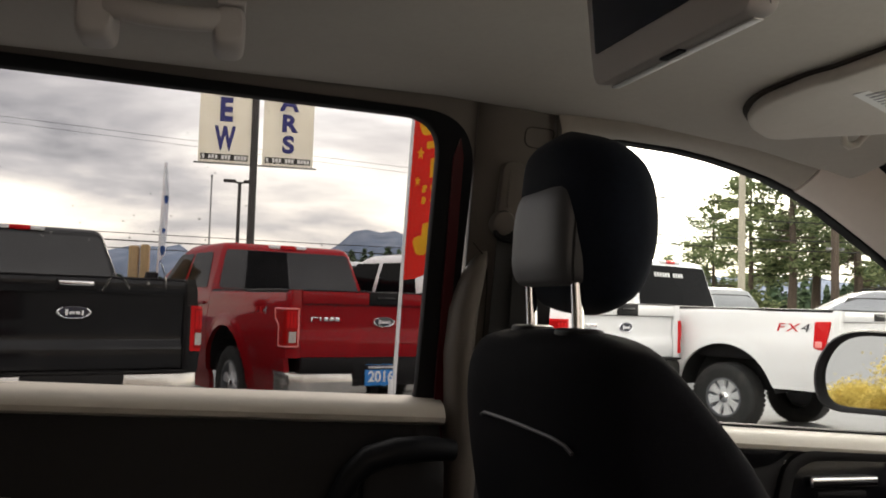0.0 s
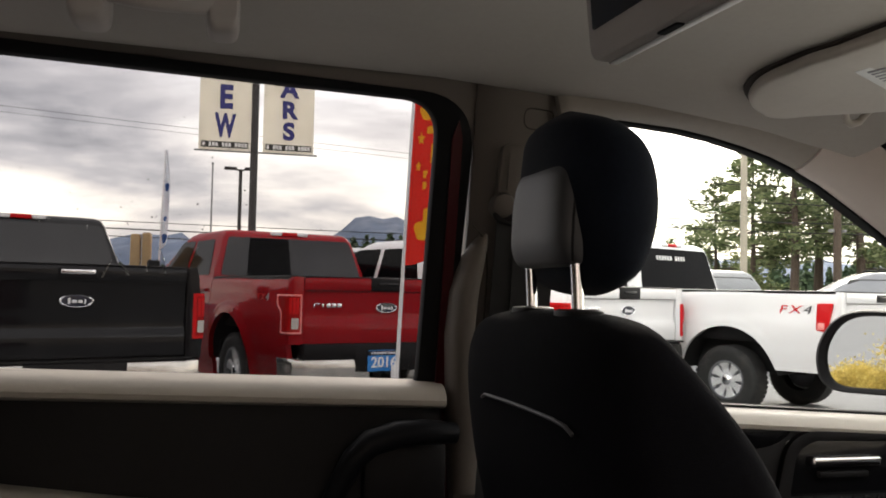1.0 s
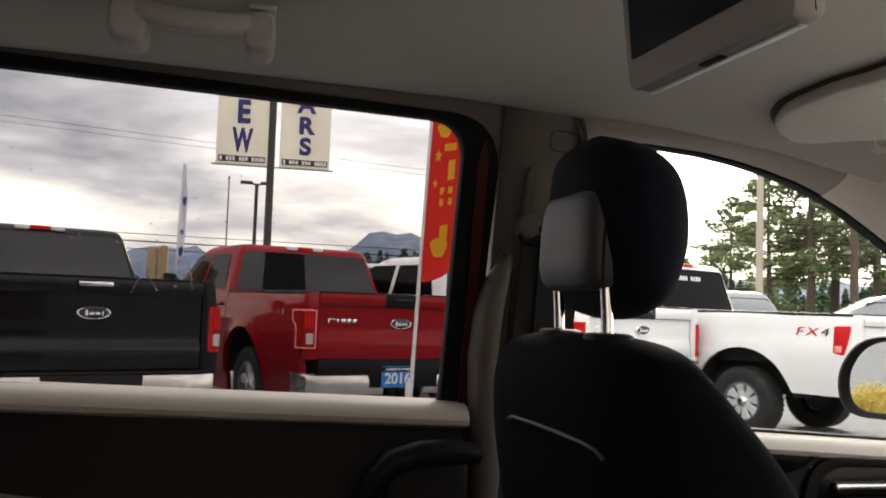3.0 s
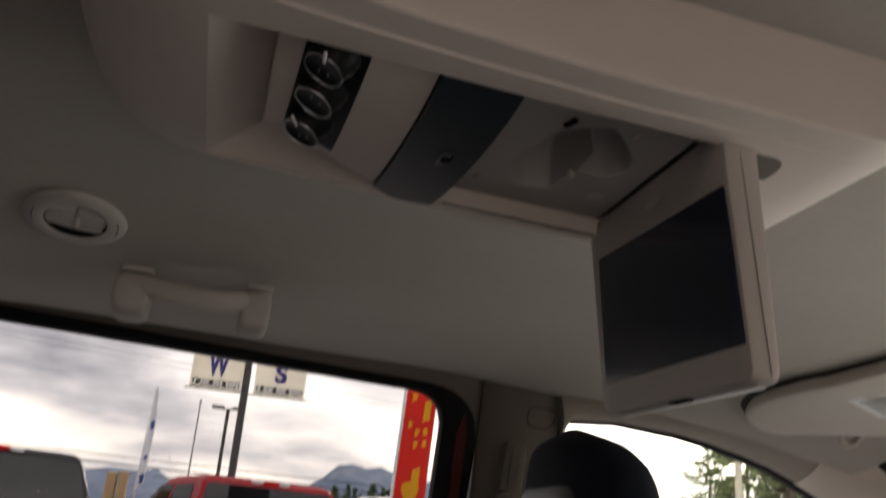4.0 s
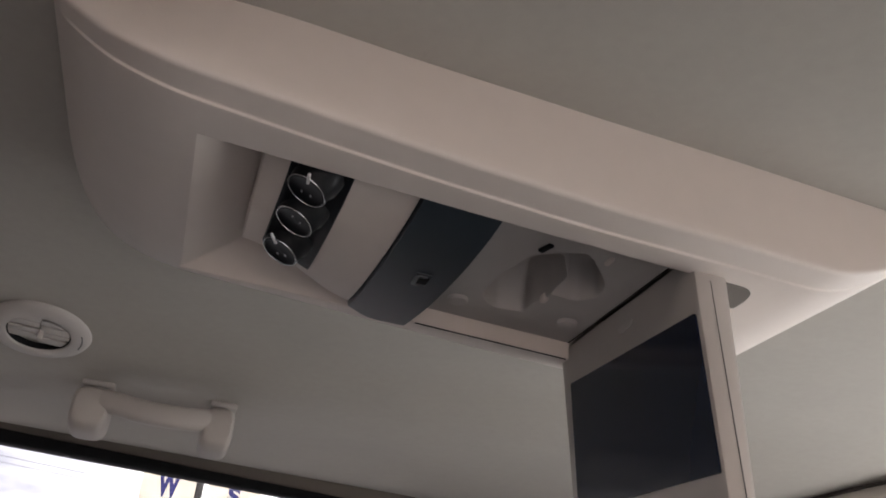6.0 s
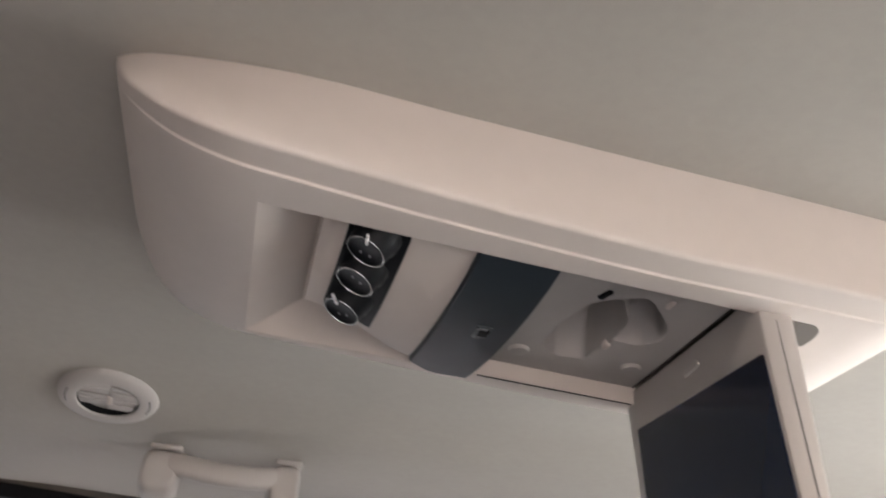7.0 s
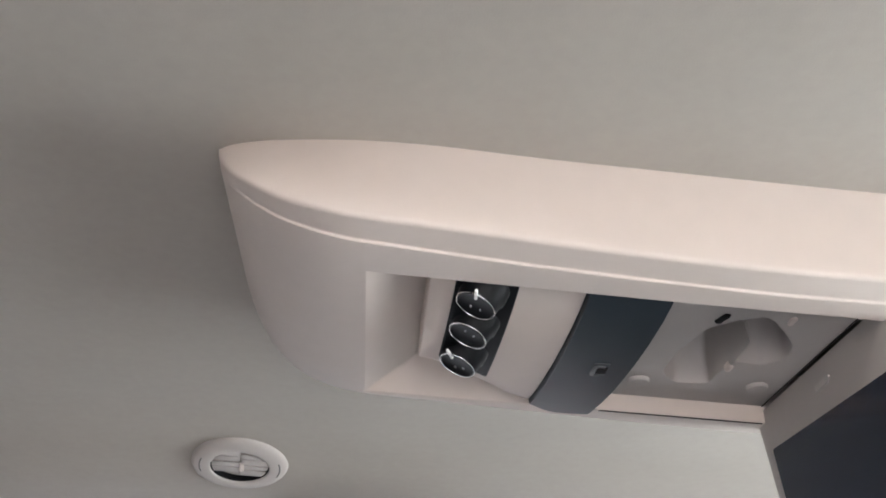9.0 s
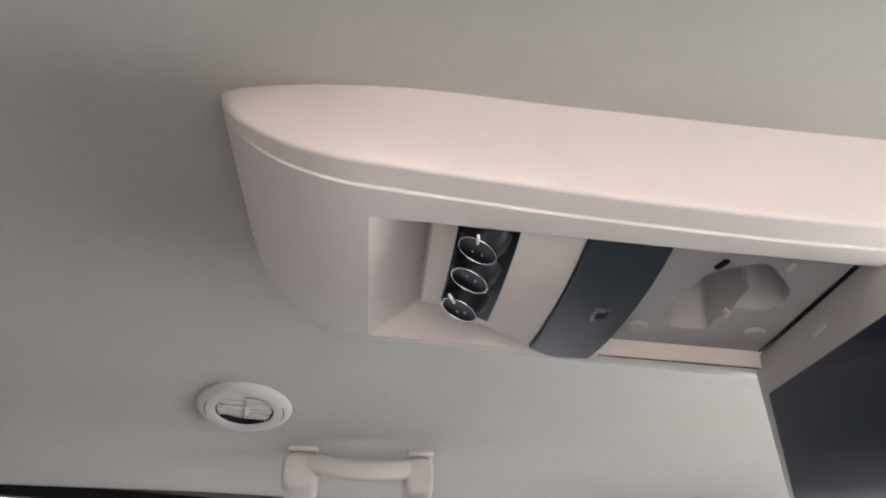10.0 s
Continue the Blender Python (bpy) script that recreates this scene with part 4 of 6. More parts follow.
part("release_mark", slab(rounded([(0.4985, 1.5735), (0.4800, 1.5755), (0.4760, 1.5720), (0.4795, 1.5690), (0.4985, 1.5680)], 0.0024), lambda u, v, e: scr(u, v, -0.0011 + e), 0.0015, (), 0.0005), M_TRIM, housing_s, "faint moulded mark")
# light caught by the lower edge, laid on as a near-white strip
part("bottom_strip", slab([(0.573, 1.4330), (0.400, 1.4286), (0.400, 1.4278), (0.573, 1.4322)], lambda u, v, e: scr(u, v - 0.0009, 0.0100 + e), 0.0060, (), 0.0003), M_LIT_EDGE, housing_s, "pale strip painted as light along the lower edge")
part("release_slot", slab(rounded([(0.491, 1.4306), (0.467, 1.4299), (0.467, 1.4284), (0.491, 1.4290)], 0.0004), lambda u, v, e: scr(u, v - 0.0004, 0.0042 + e), 0.0050), M_RUBBER, housing_s, "dark release slot")
# flat dark slab in place of the opening and the shade inside it
part("hinge_opening", slab(rounded([(0.2665, 0.4035), (0.2860, 0.4050), (0.2925, 0.4105), (0.2960, 0.4220), (0.2960, 0.4360), (0.2665, 0.4360)], [0.001, 0.004, 0.004, 0.005, 0.001, 0.001], 4), lambda u, v, e: Vector((u, v, 1.5766 + e)), 0.003), M_BEIGE_SHADE, console, "dark brown slab standing for the shaded hinge opening")

# ---- other things on the ceiling ----
vent = thing("air_vent", "round beige ceiling air vent with tilted louvres", "air vent", Matrix.Translation((-0.201, 0.870, 1.6132)) @ pose(0, 0, 0, -13, 0, 8))
rings = [superellipse(0, 0, r, r, h, 48, 2.0) for r, h in ((0.0500, 0.004), (0.0500, -0.0005), (0.0485, -0.0030), (0.045, -0.0048), (0.040, -0.0060), (0.034, -0.0066), (0.0312, -0.0060), (0.0303, -0.0045))]
part("vent_ring", loft(rings, cap=False), M_TRIM, vent, "beige vent ring")
part("vent_barrel", loft([superellipse(0, 0, 0.0303, 0.0303, h, 40, 2.0) for h in (-0.0045, 0.004, 0.012)], cap=False), M_RUBBER, vent, "dark vent barrel")
part("vent_back", loft([superellipse(0, 0, r, r, h, 32, 2.0) for r, h in ((0.0302, 0.010), (0.02, 0.012))]), M_RUBBER, vent, "dark vent throat")
for k in range(4):
    y0v, y1v = -0.0288 + 0.0118 * k, -0.0288 + 0.0118 * (k + 1) - 0.0030
    for sx in (-1, 1):
        sh = 0.0028 * sx
        out_v = []
        for yv in [y0v + (y1v - y0v) * j / 4 for j in range(5)]:
            out_v.append((max(0.003, math.sqrt(max(0.0, 0.0292 ** 2 - (yv + sh * (abs(yv) < 0.02)) ** 2))), yv + sh))
        loop_v = [(sx * 0.0006, y0v + sh)] + [(sx * u, v) for u, v in out_v] + [(sx * 0.0006, y1v + sh)]
        part("louvre", slab(loop_v, lambda u, v, e: Vector((u, v, -0.0058 + 0.05 * (v + 0.029) + 0.0007 * math.sin(300 * v) + e)), 0.0016, (), 0.0003), M_TRIM, vent)
part("vent_tab", box((0.005, 0.015, 0.003), (0.002, 0.000, -0.0047), 0.0010), M_BEIGE, vent, "small vent tab")
for sx in (-1, 1):
    part("ring_mark", tube([(sx * 0.0415 * math.cos(a), 0.0415 * math.sin(a), -0.0055) for a in (-0.32, -0.16, 0, 0.16, 0.32)], 0.0007, 6), M_SHELL, vent, "thin curved mark")

# grab handle
grab = thing("grab_handle", "beige plastic grab handle above the window", "grab handle")
GY = 0.985
rows = []
for x, dy, z in ((-0.152, -0.002, 1.5800), (-0.138, -0.0095, 1.5800), (-0.122, -0.0135, 1.5785), (-0.100, -0.017, 1.5740), (-0.075, -0.019, 1.5720), (-0.050, -0.018, 1.5725), (-0.030, -0.013, 1.5750), (-0.018, -0.0095, 1.5775), (-0.002, -0.004, 1.579)):
    rows.append([Vector((x, GY + dy + p.x, z + p.y)) for p in superellipse(0, 0, 0.0098, 0.0128, 0, 20, 2.6)])
part("grip", loft(rows), M_TRIM, grab, "curved grip bar")
for x0, x1 in ((-0.1670, -0.1255), (-0.0260, 0.0095)):
    xm, hw = (x0 + x1) / 2, (x1 - x0) / 2
    rings = []
    for dy, sx, z0, z1 in ((0.030, 1.0, 1.5435, 1.5945), (0.000, 1.0, 1.5435, 1.5945), (-0.011, 0.97, 1.5455, 1.5935), (-0.0165, 0.90, 1.549, 1.591), (-0.019, 0.78, 1.553, 1.588)):
        c, h = (z0 + z1) / 2, (z1 - z0) / 2
        rings.append([Vector((xm + p.x, GY + dy, c + p.y)) for p in superellipse(0, 0, hw * sx, h, 0, 32, 3.6)])
    mount = part("end_mount", loft(rings), M_TRIM, grab, "rounded end mount")
    part("screw_cover", box((2 * hw * 0.86, 0.034, 0.0065), (xm + 0.002, GY + 0.0065, 1.5985), 0.0022, 3), M_TRIM, mount, "thin screw cover")

# sun visor
visor = thing("sun_visor", "beige fabric sun visor with a warning label", "sun visor")
nodes = [(0.800, 0.757), (0.965, 0.757), (0.960, 0.930), (0.930, 1.030), (0.884, 1.067), (0.846, 1.094), (0.808, 1.124), (0.794, 1.151), (0.776, 1.156), (0.738, 1.130), (0.709, 1.099), (0.698, 1.065), (0.698, 1.036), (0.705, 0.998), (0.711, 0.968), (0.724, 0.926), (0.745, 0.868)]
vz = lambda x, y: ceil_z(x, min(y, 1.12)) - 0.008
core = rounded(nodes, 0.012, 4)
rings = []
cx, cy = 0.82, 0.95
for s, h in ((0.97, 0.007), (0.99, 0.002), (1.0, -0.003), (0.993, -0.007), (0.975, -0.0095), (0.94, -0.0108), (0.6, -0.0115), (0.1, -0.0118)):
    rings.append([Vector((cx + (u - cx) * s, cy + (v - cy) * s, vz(cx + (u - cx) * s, cy + (v - cy) * s) + h)) for u, v in core])
part("visor_panel", loft(rings), M_VISOR, visor, "beige cloth visor panel")
# dark sheet put in for the shadow between visor and ceiling
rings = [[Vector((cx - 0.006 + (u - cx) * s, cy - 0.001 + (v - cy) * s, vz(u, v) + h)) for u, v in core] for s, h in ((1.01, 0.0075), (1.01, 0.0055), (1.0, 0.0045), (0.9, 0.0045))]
part("visor_backing", loft(rings), M_SEAM, visor, "dark sheet standing for the shadow gap round the visor")


def on_visor(u, v, e):
    return Vector((u, v, vz(u, v) - 0.0122 - e))


def on_label(p, q):
    """A place on the label: p along its lines, q across them, both as shares."""
    return (0.7705 + 0.0475 * p + 0.0765 * q, 0.957 - 0.104 * p + 0.031 * q)


part("warning_label", slab(rounded([on_label(0, 0), on_label(1, 0), on_label(1, 1), on_label(0, 1)], 0.004), on_visor, 0.0008), M_LABEL, visor, "white printed warning label", smooth=0)
for k in range(7):
    p1, q = (0.92 if k % 3 else 0.78), 0.12 + 0.115 * k
    part("label_text", slab([on_label(0.10, q), on_label(p1, q), on_label(p1, q + 0.045), on_label(0.10, q + 0.045)], lambda u, v, e: on_visor(u, v, e + 0.0009), 0.0004), M_GREYPRINT, visor, smooth=0)
part("visor_clip", tube([(0.858, 1.070, 1.550), (0.863, 1.090, 1.538), (0.869, 1.096, 1.528), (0.878, 1.097, 1.5235), (0.889, 1.094, 1.527), (0.895, 1.088, 1.537), (0.898, 1.066, 1.550)], [0.0045, 0.005, 0.0056, 0.006, 0.0056, 0.005, 0.0045], 12), M_VISOR, visor, "beige visor clip")

# ---- driver's seat ----
def soft_rings(table, cy, n, count=34):
    """Rings of a cushion from rows of height, centre, half depth, half width and squareness, eased between rows."""
    t = np.array(table, float)
    s = np.concatenate(([0], np.cumsum(np.linalg.norm(np.diff(t[:, [0, 2, 3]], axis=0), axis=1))))
    out = []
    for u in np.linspace(0, s[-1], count):
        k = min(len(s) - 2, max(0, int(np.searchsorted(s, u)) - 1))
        f = (u - s[k]) / (s[k + 1] - s[k])
        p0, p1, p2, p3 = t[max(k - 1, 0)], t[k], t[k + 1], t[min(k + 2, len(t) - 1)]
        v = 0.5 * (2 * p1 + (p2 - p0) * f + (2 * p0 - 5 * p1 + 4 * p2 - p3) * f * f + (3 * p1 - p0 - 3 * p2 + p3) * f ** 3)
        out.append(superellipse(v[1], cy, max(0.002, v[2]), max(0.004, v[3]), v[0], n, v[4]))
    return out



seat = thing("car_seat", "black cloth driver's seat with tall headrest", "car seat")
SY = 0.905
rings = soft_rings([(z, (x0 + x1) / 2, (x1 - x0) / 2, hw, pw) for z, x0, x1, hw, pw in ((0.62, 0.358, 0.70, 0.259, 4.5), (0.80, 0.347, 0.63, 0.259, 4.5), (0.95, 0.335, 0.567, 0.257, 4.5), (1.06, 0.311, 0.515, 0.253, 4.2), (1.14, 0.298, 0.472, 0.244, 3.9), (1.195, 0.296, 0.427, 0.232, 3.5), (1.228, 0.303, 0.403, 0.209, 3.1), (1.242, 0.315, 0.395, 0.175, 2.7), (1.249, 0.330, 0.387, 0.116, 2.4), (1.251, 0.348, 0.378, 0.035, 2.2))], SY, 52, 50)
part("backrest", loft(rings), M_CLOTH, seat, "black cloth backrest", smooth=80)
part("seat_cushion", box((0.52, 0.52, 0.16), (0.72, SY, 0.66), 0.05, 4), M_CLOTH, seat, "black cloth seat cushion")
part("seat_base", box((0.45, 0.44, 0.16), (0.70, SY, 0.515), 0.02), M_BLACK, seat, "black seat base")
part("pocket_piping", tube([(0.2975, 0.998, 1.148), (0.2940, 0.975, 1.153), (0.2930, 0.90, 1.1555), (0.2930, 0.83, 1.1565), (0.2945, 0.765, 1.1560), (0.2965, 0.738, 1.1535), (0.3000, 0.728, 1.147)], 0.0021, 8), M_SHELL, seat, "grey piping of the seat pocket")
# headrest cushion, a soft block leaning forward
rings = soft_rings(((1.268, 0.384, 0.004, 0.030, 2.2), (1.272, 0.381, 0.012, 0.066, 2.4), (1.280, 0.379, 0.025, 0.090, 2.6), (1.295, 0.382, 0.038, 0.106, 2.6), (1.325, 0.3855, 0.0478, 0.112, 2.6), (1.357, 0.3850, 0.0540, 0.113, 2.7), (1.393, 0.3815, 0.0545, 0.114, 2.7), (1.420, 0.3775, 0.0500, 0.109, 2.6), (1.440, 0.3705, 0.0430, 0.092, 2.5), (1.451, 0.3660, 0.0340, 0.072, 2.3), (1.460, 0.3630, 0.0190, 0.042, 2.1), (1.467, 0.3610, 0.0050, 0.0154, 2)), SY, 52, 46)
head = part("headrest", loft(rings), M_HEADCLOTH, seat, "black cloth headrest cushion", smooth=80)
rings = soft_rings(((1.297, 0.354, 0.006, 0.05, 3), (1.2985, 0.352, 0.019, 0.072, 3.2), (1.303, 0.350, 0.026, 0.080, 3.4), (1.32, 0.3485, 0.030, 0.084, 3.6), (1.345, 0.3485, 0.0300, 0.084, 3.6), (1.372, 0.3475, 0.0275, 0.082, 3.6), (1.393, 0.3470, 0.0235, 0.078, 3.4), (1.405, 0.3475, 0.0165, 0.072, 3.2), (1.412, 0.349, 0.006, 0.055, 3)), SY + 0.003, 44, 34)
part("headrest_shell", loft(rings), M_SHELL, head, "grey plastic headrest back shell", smooth=80)
part("shell_groove", tube([(0.338, SY - 0.0795, 1.302), (0.3372, SY - 0.0805, 1.32), (0.338, SY - 0.0805, 1.345), (0.3405, SY - 0.0785, 1.372), (0.344, SY - 0.076, 1.390)], 0.0016, 6), M_BLACK, head, "dark groove in the shell")
for y in (SY - 0.068, SY + 0.070):
    part("headrest_post", tube([(0.350, y, 1.235), (0.3485, y, 1.27), (0.346, y, 1.31)], 0.0065, 14), M_CHROME, seat, "chrome headrest post")
    part("post_sleeve", loft([superellipse(0.350, y, r, r * 1.25, z, 20, 2.4) for r, z in ((0.022, 1.238), (0.0235, 1.249), (0.0225, 1.2525), (0.019, 1.2540), (0.008, 1.2543))]), M_BLACK, seat, "black post sleeve")

# seat belt on the pillar
belt = thing("seat_belt", "black seat belt with beige height guide on the pillar", "seat belt")
part("belt_guide", slab(rounded([(0.398, 1.405), (0.436, 1.405), (0.436, 1.494), (0.402, 1.494)], 0.012), lambda u, v, e: sp(u, v, -0.034 + e), 0.022, (), 0.004), M_BEIGE_SHADE, belt, "beige sliding height guide")
part("guide_groove", slab(rounded([(0.411, 1.425), (0.424, 1.425), (0.424, 1.482), (0.413, 1.482)], 0.005), lambda u, v, e: sp(u, v, -0.037 + e), 0.006), M_BEIGE_SHADE, belt)
part("anchor_bolt", loft([[sp(0.408 + r * math.cos(a), 1.402 + r * math.sin(a), h) for a in (2 * math.pi * j / 20 for j in range(20))] for r, h in ((0.019, -0.02), (0.019, -0.036), (0.016, -0.041), (0.008, -0.043))]), M_BEIGE_SHADE, belt, "round anchor cover")
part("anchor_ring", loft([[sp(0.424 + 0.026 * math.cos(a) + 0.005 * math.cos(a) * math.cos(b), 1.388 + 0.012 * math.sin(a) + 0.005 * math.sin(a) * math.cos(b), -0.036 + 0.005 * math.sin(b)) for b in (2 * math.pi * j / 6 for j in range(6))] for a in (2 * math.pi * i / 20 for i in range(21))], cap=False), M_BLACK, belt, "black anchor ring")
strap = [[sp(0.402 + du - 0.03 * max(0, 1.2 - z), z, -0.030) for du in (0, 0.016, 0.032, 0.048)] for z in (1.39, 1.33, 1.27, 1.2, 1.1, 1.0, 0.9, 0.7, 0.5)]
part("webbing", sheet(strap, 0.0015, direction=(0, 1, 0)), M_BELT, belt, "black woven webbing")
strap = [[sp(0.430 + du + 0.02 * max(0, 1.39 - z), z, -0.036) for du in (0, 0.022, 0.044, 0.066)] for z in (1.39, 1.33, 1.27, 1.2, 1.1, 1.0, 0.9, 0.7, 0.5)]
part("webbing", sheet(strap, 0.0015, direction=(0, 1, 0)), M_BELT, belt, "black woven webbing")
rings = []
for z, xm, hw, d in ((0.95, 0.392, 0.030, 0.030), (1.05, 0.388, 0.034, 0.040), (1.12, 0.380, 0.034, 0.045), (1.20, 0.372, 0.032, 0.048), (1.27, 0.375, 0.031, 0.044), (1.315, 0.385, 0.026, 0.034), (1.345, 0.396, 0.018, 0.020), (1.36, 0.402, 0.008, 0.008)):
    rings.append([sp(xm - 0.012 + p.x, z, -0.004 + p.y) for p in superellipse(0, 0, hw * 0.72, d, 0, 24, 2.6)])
tagged(part("belt_cover", loft(rings), M_BEIGE_SHADE), "beige bulging belt cover on the pillar", "belt cover", kind="structure")

# ---- door mirror outside ----
mirror = thing("door_mirror", "black wing mirror reflecting yellow shrubs", "wing mirror")
MC, MN = Vector((1.364, 1.628, 1.156)), Vector((-0.94, -0.33, 0.02)).normalized()
MU = Vector((0, 0, 1))
MR = MU.cross(MN).normalized()
mp = lambda u, v, d: MC + MR * u + MU * v - MN * d
mo = rounded([(-0.125, -0.080), (0.120, -0.088), (0.140, -0.012), (0.106, 0.054), (0.052, 0.084), (-0.105, 0.082)], [0.045, 0.055, 0.060, 0.055, 0.050, 0.04], 7)
if (mp(0.1, 0, 0).y - MC.y) < 0:
    MR = -MR
rings = [[mp(u * q - dx, v * s, d) for u, v in mo] for q, s, dx, d in ((0.90, 0.91, 0.006, 0.012), (0.93, 0.95, 0.005, -0.002), (1.0, 1.03, 0.001, -0.007), (1.06, 1.07, 0, -0.002), (1.10, 1.10, 0, 0.010), (1.10, 1.10, 0, 0.03), (1.02, 1.02, 0, 0.07), (0.75, 0.75, 0, 0.105), (0.3, 0.3, 0, 0.12))]
part("mirror_shell", loft(rings), M_BLACK, mirror, "black mirror shell")
part("mirror_glass", slab(mo, lambda u, v, e: mp(u * 0.915 - 0.0055, v * 0.93, 0.004 + e), 0.006), M_MIRROR, mirror, "silvered mirror glass", smooth=0)
part("mirror_arm", tube([(1.345, 1.40, 1.085), (1.37, 1.47, 1.09), (1.39, 1.55, 1.10)], [0.03, 0.026, 0.03], 12), M_BLACK, mirror, "black mirror arm")


# ---- outside: ground and distance ----
# unseen wall, added to bounce warm light into the van and onto the trucks
tagged(part("wall_dealership", box((30, 0.3, 4.6), (1.0, -6.2, 2.3), 0.02), M_WALL), "plain pale wall added unseen behind the van to bounce light", "wall", kind="structure")
rad = [0, 2, 4, 8, 14, 22, 34, 50, 80, 140, 300, 800, 2000, 4600]
gr = bmesh.new()
c0 = gr.verts.new((0, 0, 0))
prev = None
for r in rad[1:]:
    ring = [gr.verts.new((r * math.cos(a), r * math.sin(a), 0)) for a in (2 * math.pi * j / 48 for j in range(48))]
    for j in range(48):
        if prev is None:
            gr.faces.new((c0, ring[j], ring[(j + 1) % 48]))
        else:
            gr.faces.new((prev[j], ring[j], ring[(j + 1) % 48], prev[(j + 1) % 48]))
    prev = ring
tagged(part("ground", gr, M_ASPHALT), "grey asphalt car lot", "ground", kind="structure")


def ridge(name, dist, az0, az1, table, depth, material, label, n=90, rough=10):
    rows = []
    for j in range(6):
        t = j / 5
        row = []
        for k in range(n + 1):
            az = az0 + (az1 - az0) * k / n
            h = lerp_table(az, table) + rough * noise.fractal(Vector((az * 0.9, dist * 0.01, 0)), 1.0, 2.0, 6)
            hh = max(0, h * math.sin(math.pi / 2 * t) + rough * 0.6 * t * (1 - t) * noise.fractal(Vector((az * 1.3, t * 3, 4)), 1.0, 2.0, 5))
            d = dist + depth * t
            row.append(Vector((d * math.sin(radians(az)), d * math.cos(radians(az)), hh - 3 * (1 - t))))
        rows.append(row)
    return tagged(part(name, sheet(rows), material, smooth=180), label, "mountains", kind="structure")


ridge("backdrop", 2400, -70, 75, ((-70, 120), (-30, 130), (-12, 110), (-8, 150), (-5, 190), (-3, 185), (-1, 120), (2, 100), (5, 140), (6.5, 200), (8, 262), (9.3, 282), (11, 262), (14, 240), (20, 200), (28, 150), (40, 120), (75, 100)), 900, M_ROCK, "mountain ridge with haze in its blue colour and thin snow", 160, 22)


def conifer(name, at, height, spread, seed, dense=1.0, material=None, lean=0.0, bare=0.22):
    rng = random.Random(seed)
    t = thing(name, "tall open-crowned conifer beyond the car lot" if bare > 0.1 else "dense dark conifer beyond the lot", "tree", Matrix.Translation(at), group="conifers")
    pts = [Vector((lean * height * (k / 8) ** 1.5, 0.02 * height * math.sin(k * 1.7 + seed) * 0.3, height * k / 8)) for k in range(9)]
    part("trunk", tube(pts, [max(0.02, 0.019 * height * (1 - k / 8.3)) for k in range(9)], 8), M_BARK, t, "rough brown trunk")
    verts, faces = [], []
    limb = bmesh.new()
    n = int(46 * dense)
    for k in range(n):
        f = bare + (1 - bare) * (k / n) ** 0.9
        z = height * f
        base = pts[0].lerp(pts[-1], f)
        length = spread * (1.02 - f) ** 0.75 * rng.uniform(0.45, 1.15) + 0.25
        a = rng.uniform(0, 2 * math.pi)
        droop = rng.uniform(-0.28, 0.12)
        d = Vector((math.cos(a), math.sin(a), droop))
        tip = Vector((base.x, base.y, z)) + d * length
        limb = tube([(base.x, base.y, z), (base.x + d.x * length * 0.5, base.y + d.y * length * 0.5, z + droop * length * 0.35), tip], [0.004 * height * (1.1 - f) + 0.012, 0.03, 0.010], 4, limb)
        for s in range(int(5 + length * 7 * dense)):
            u = rng.uniform(0.30, 1.03)
            c = Vector((base.x, base.y, z)).lerp(tip, u) + Vector((rng.gauss(0, 0.16), rng.gauss(0, 0.16), rng.gauss(0, 0.09))) * (0.5 + length * 0.28)
            for q in range(7):
                size = rng.uniform(0.07, 0.17) * (0.6 + 0.05 * height)
                ax = Vector((rng.gauss(d.x, 0.7), rng.gauss(d.y, 0.7), rng.gauss(0.05, 0.4))).normalized()
                bx = ax.cross(Vector((rng.gauss(0, 1), rng.gauss(0, 1), rng.gauss(0, 1)))).normalized()
                o = c + Vector((rng.gauss(0, 1), rng.gauss(0, 1), rng.gauss(0, 0.6))) * size * 1.1
                m = len(verts)
                verts += [o - ax * size, o + bx * size * 0.30, o + ax * size, o - bx * size * 0.30]
                faces.append((m, m + 1, m + 2, m + 3))
    part("limbs", limb, M_BARK, t)
    me = bpy.data.meshes.new("crown")
    me.from_pydata([tuple(v) for v in verts], [], faces)
    me.materials.append(material or M_NEEDLE)
    crown = new("crown", me)
    crown.parent = t
    crown["label"] = "uneven crown of small green needle tufts"
    return t


def az_at(az, d, z=0.0):
    return (d * math.sin(radians(az)), d * math.cos(radians(az)), z)


for k, (az, d, h, s, dn, bare) in enumerate(((31.0, 41, 6.6, 3.0, 1.25, 0.16), (33.2, 38, 8.2, 2.9, 1.3, 0.25), (35.6, 36, 10.5, 3.1, 1.3, 0.30), (36.9, 39, 11.5, 3.2, 1.35, 0.28), (39.2, 37, 11.0, 3.3, 1.3, 0.22), (41.8, 40, 11.5, 3.4, 1.3, 0.2), (44.5, 38, 10, 3.3, 1.2, 0.2), (48, 40, 11, 3.3, 1.1, 0.2), (28.0, 60, 5.0, 2.6, 1.0, 0.1))):
    conifer("conifer", az_at(az, d), h, s, 11 + k, dn, None, 0.0, bare)

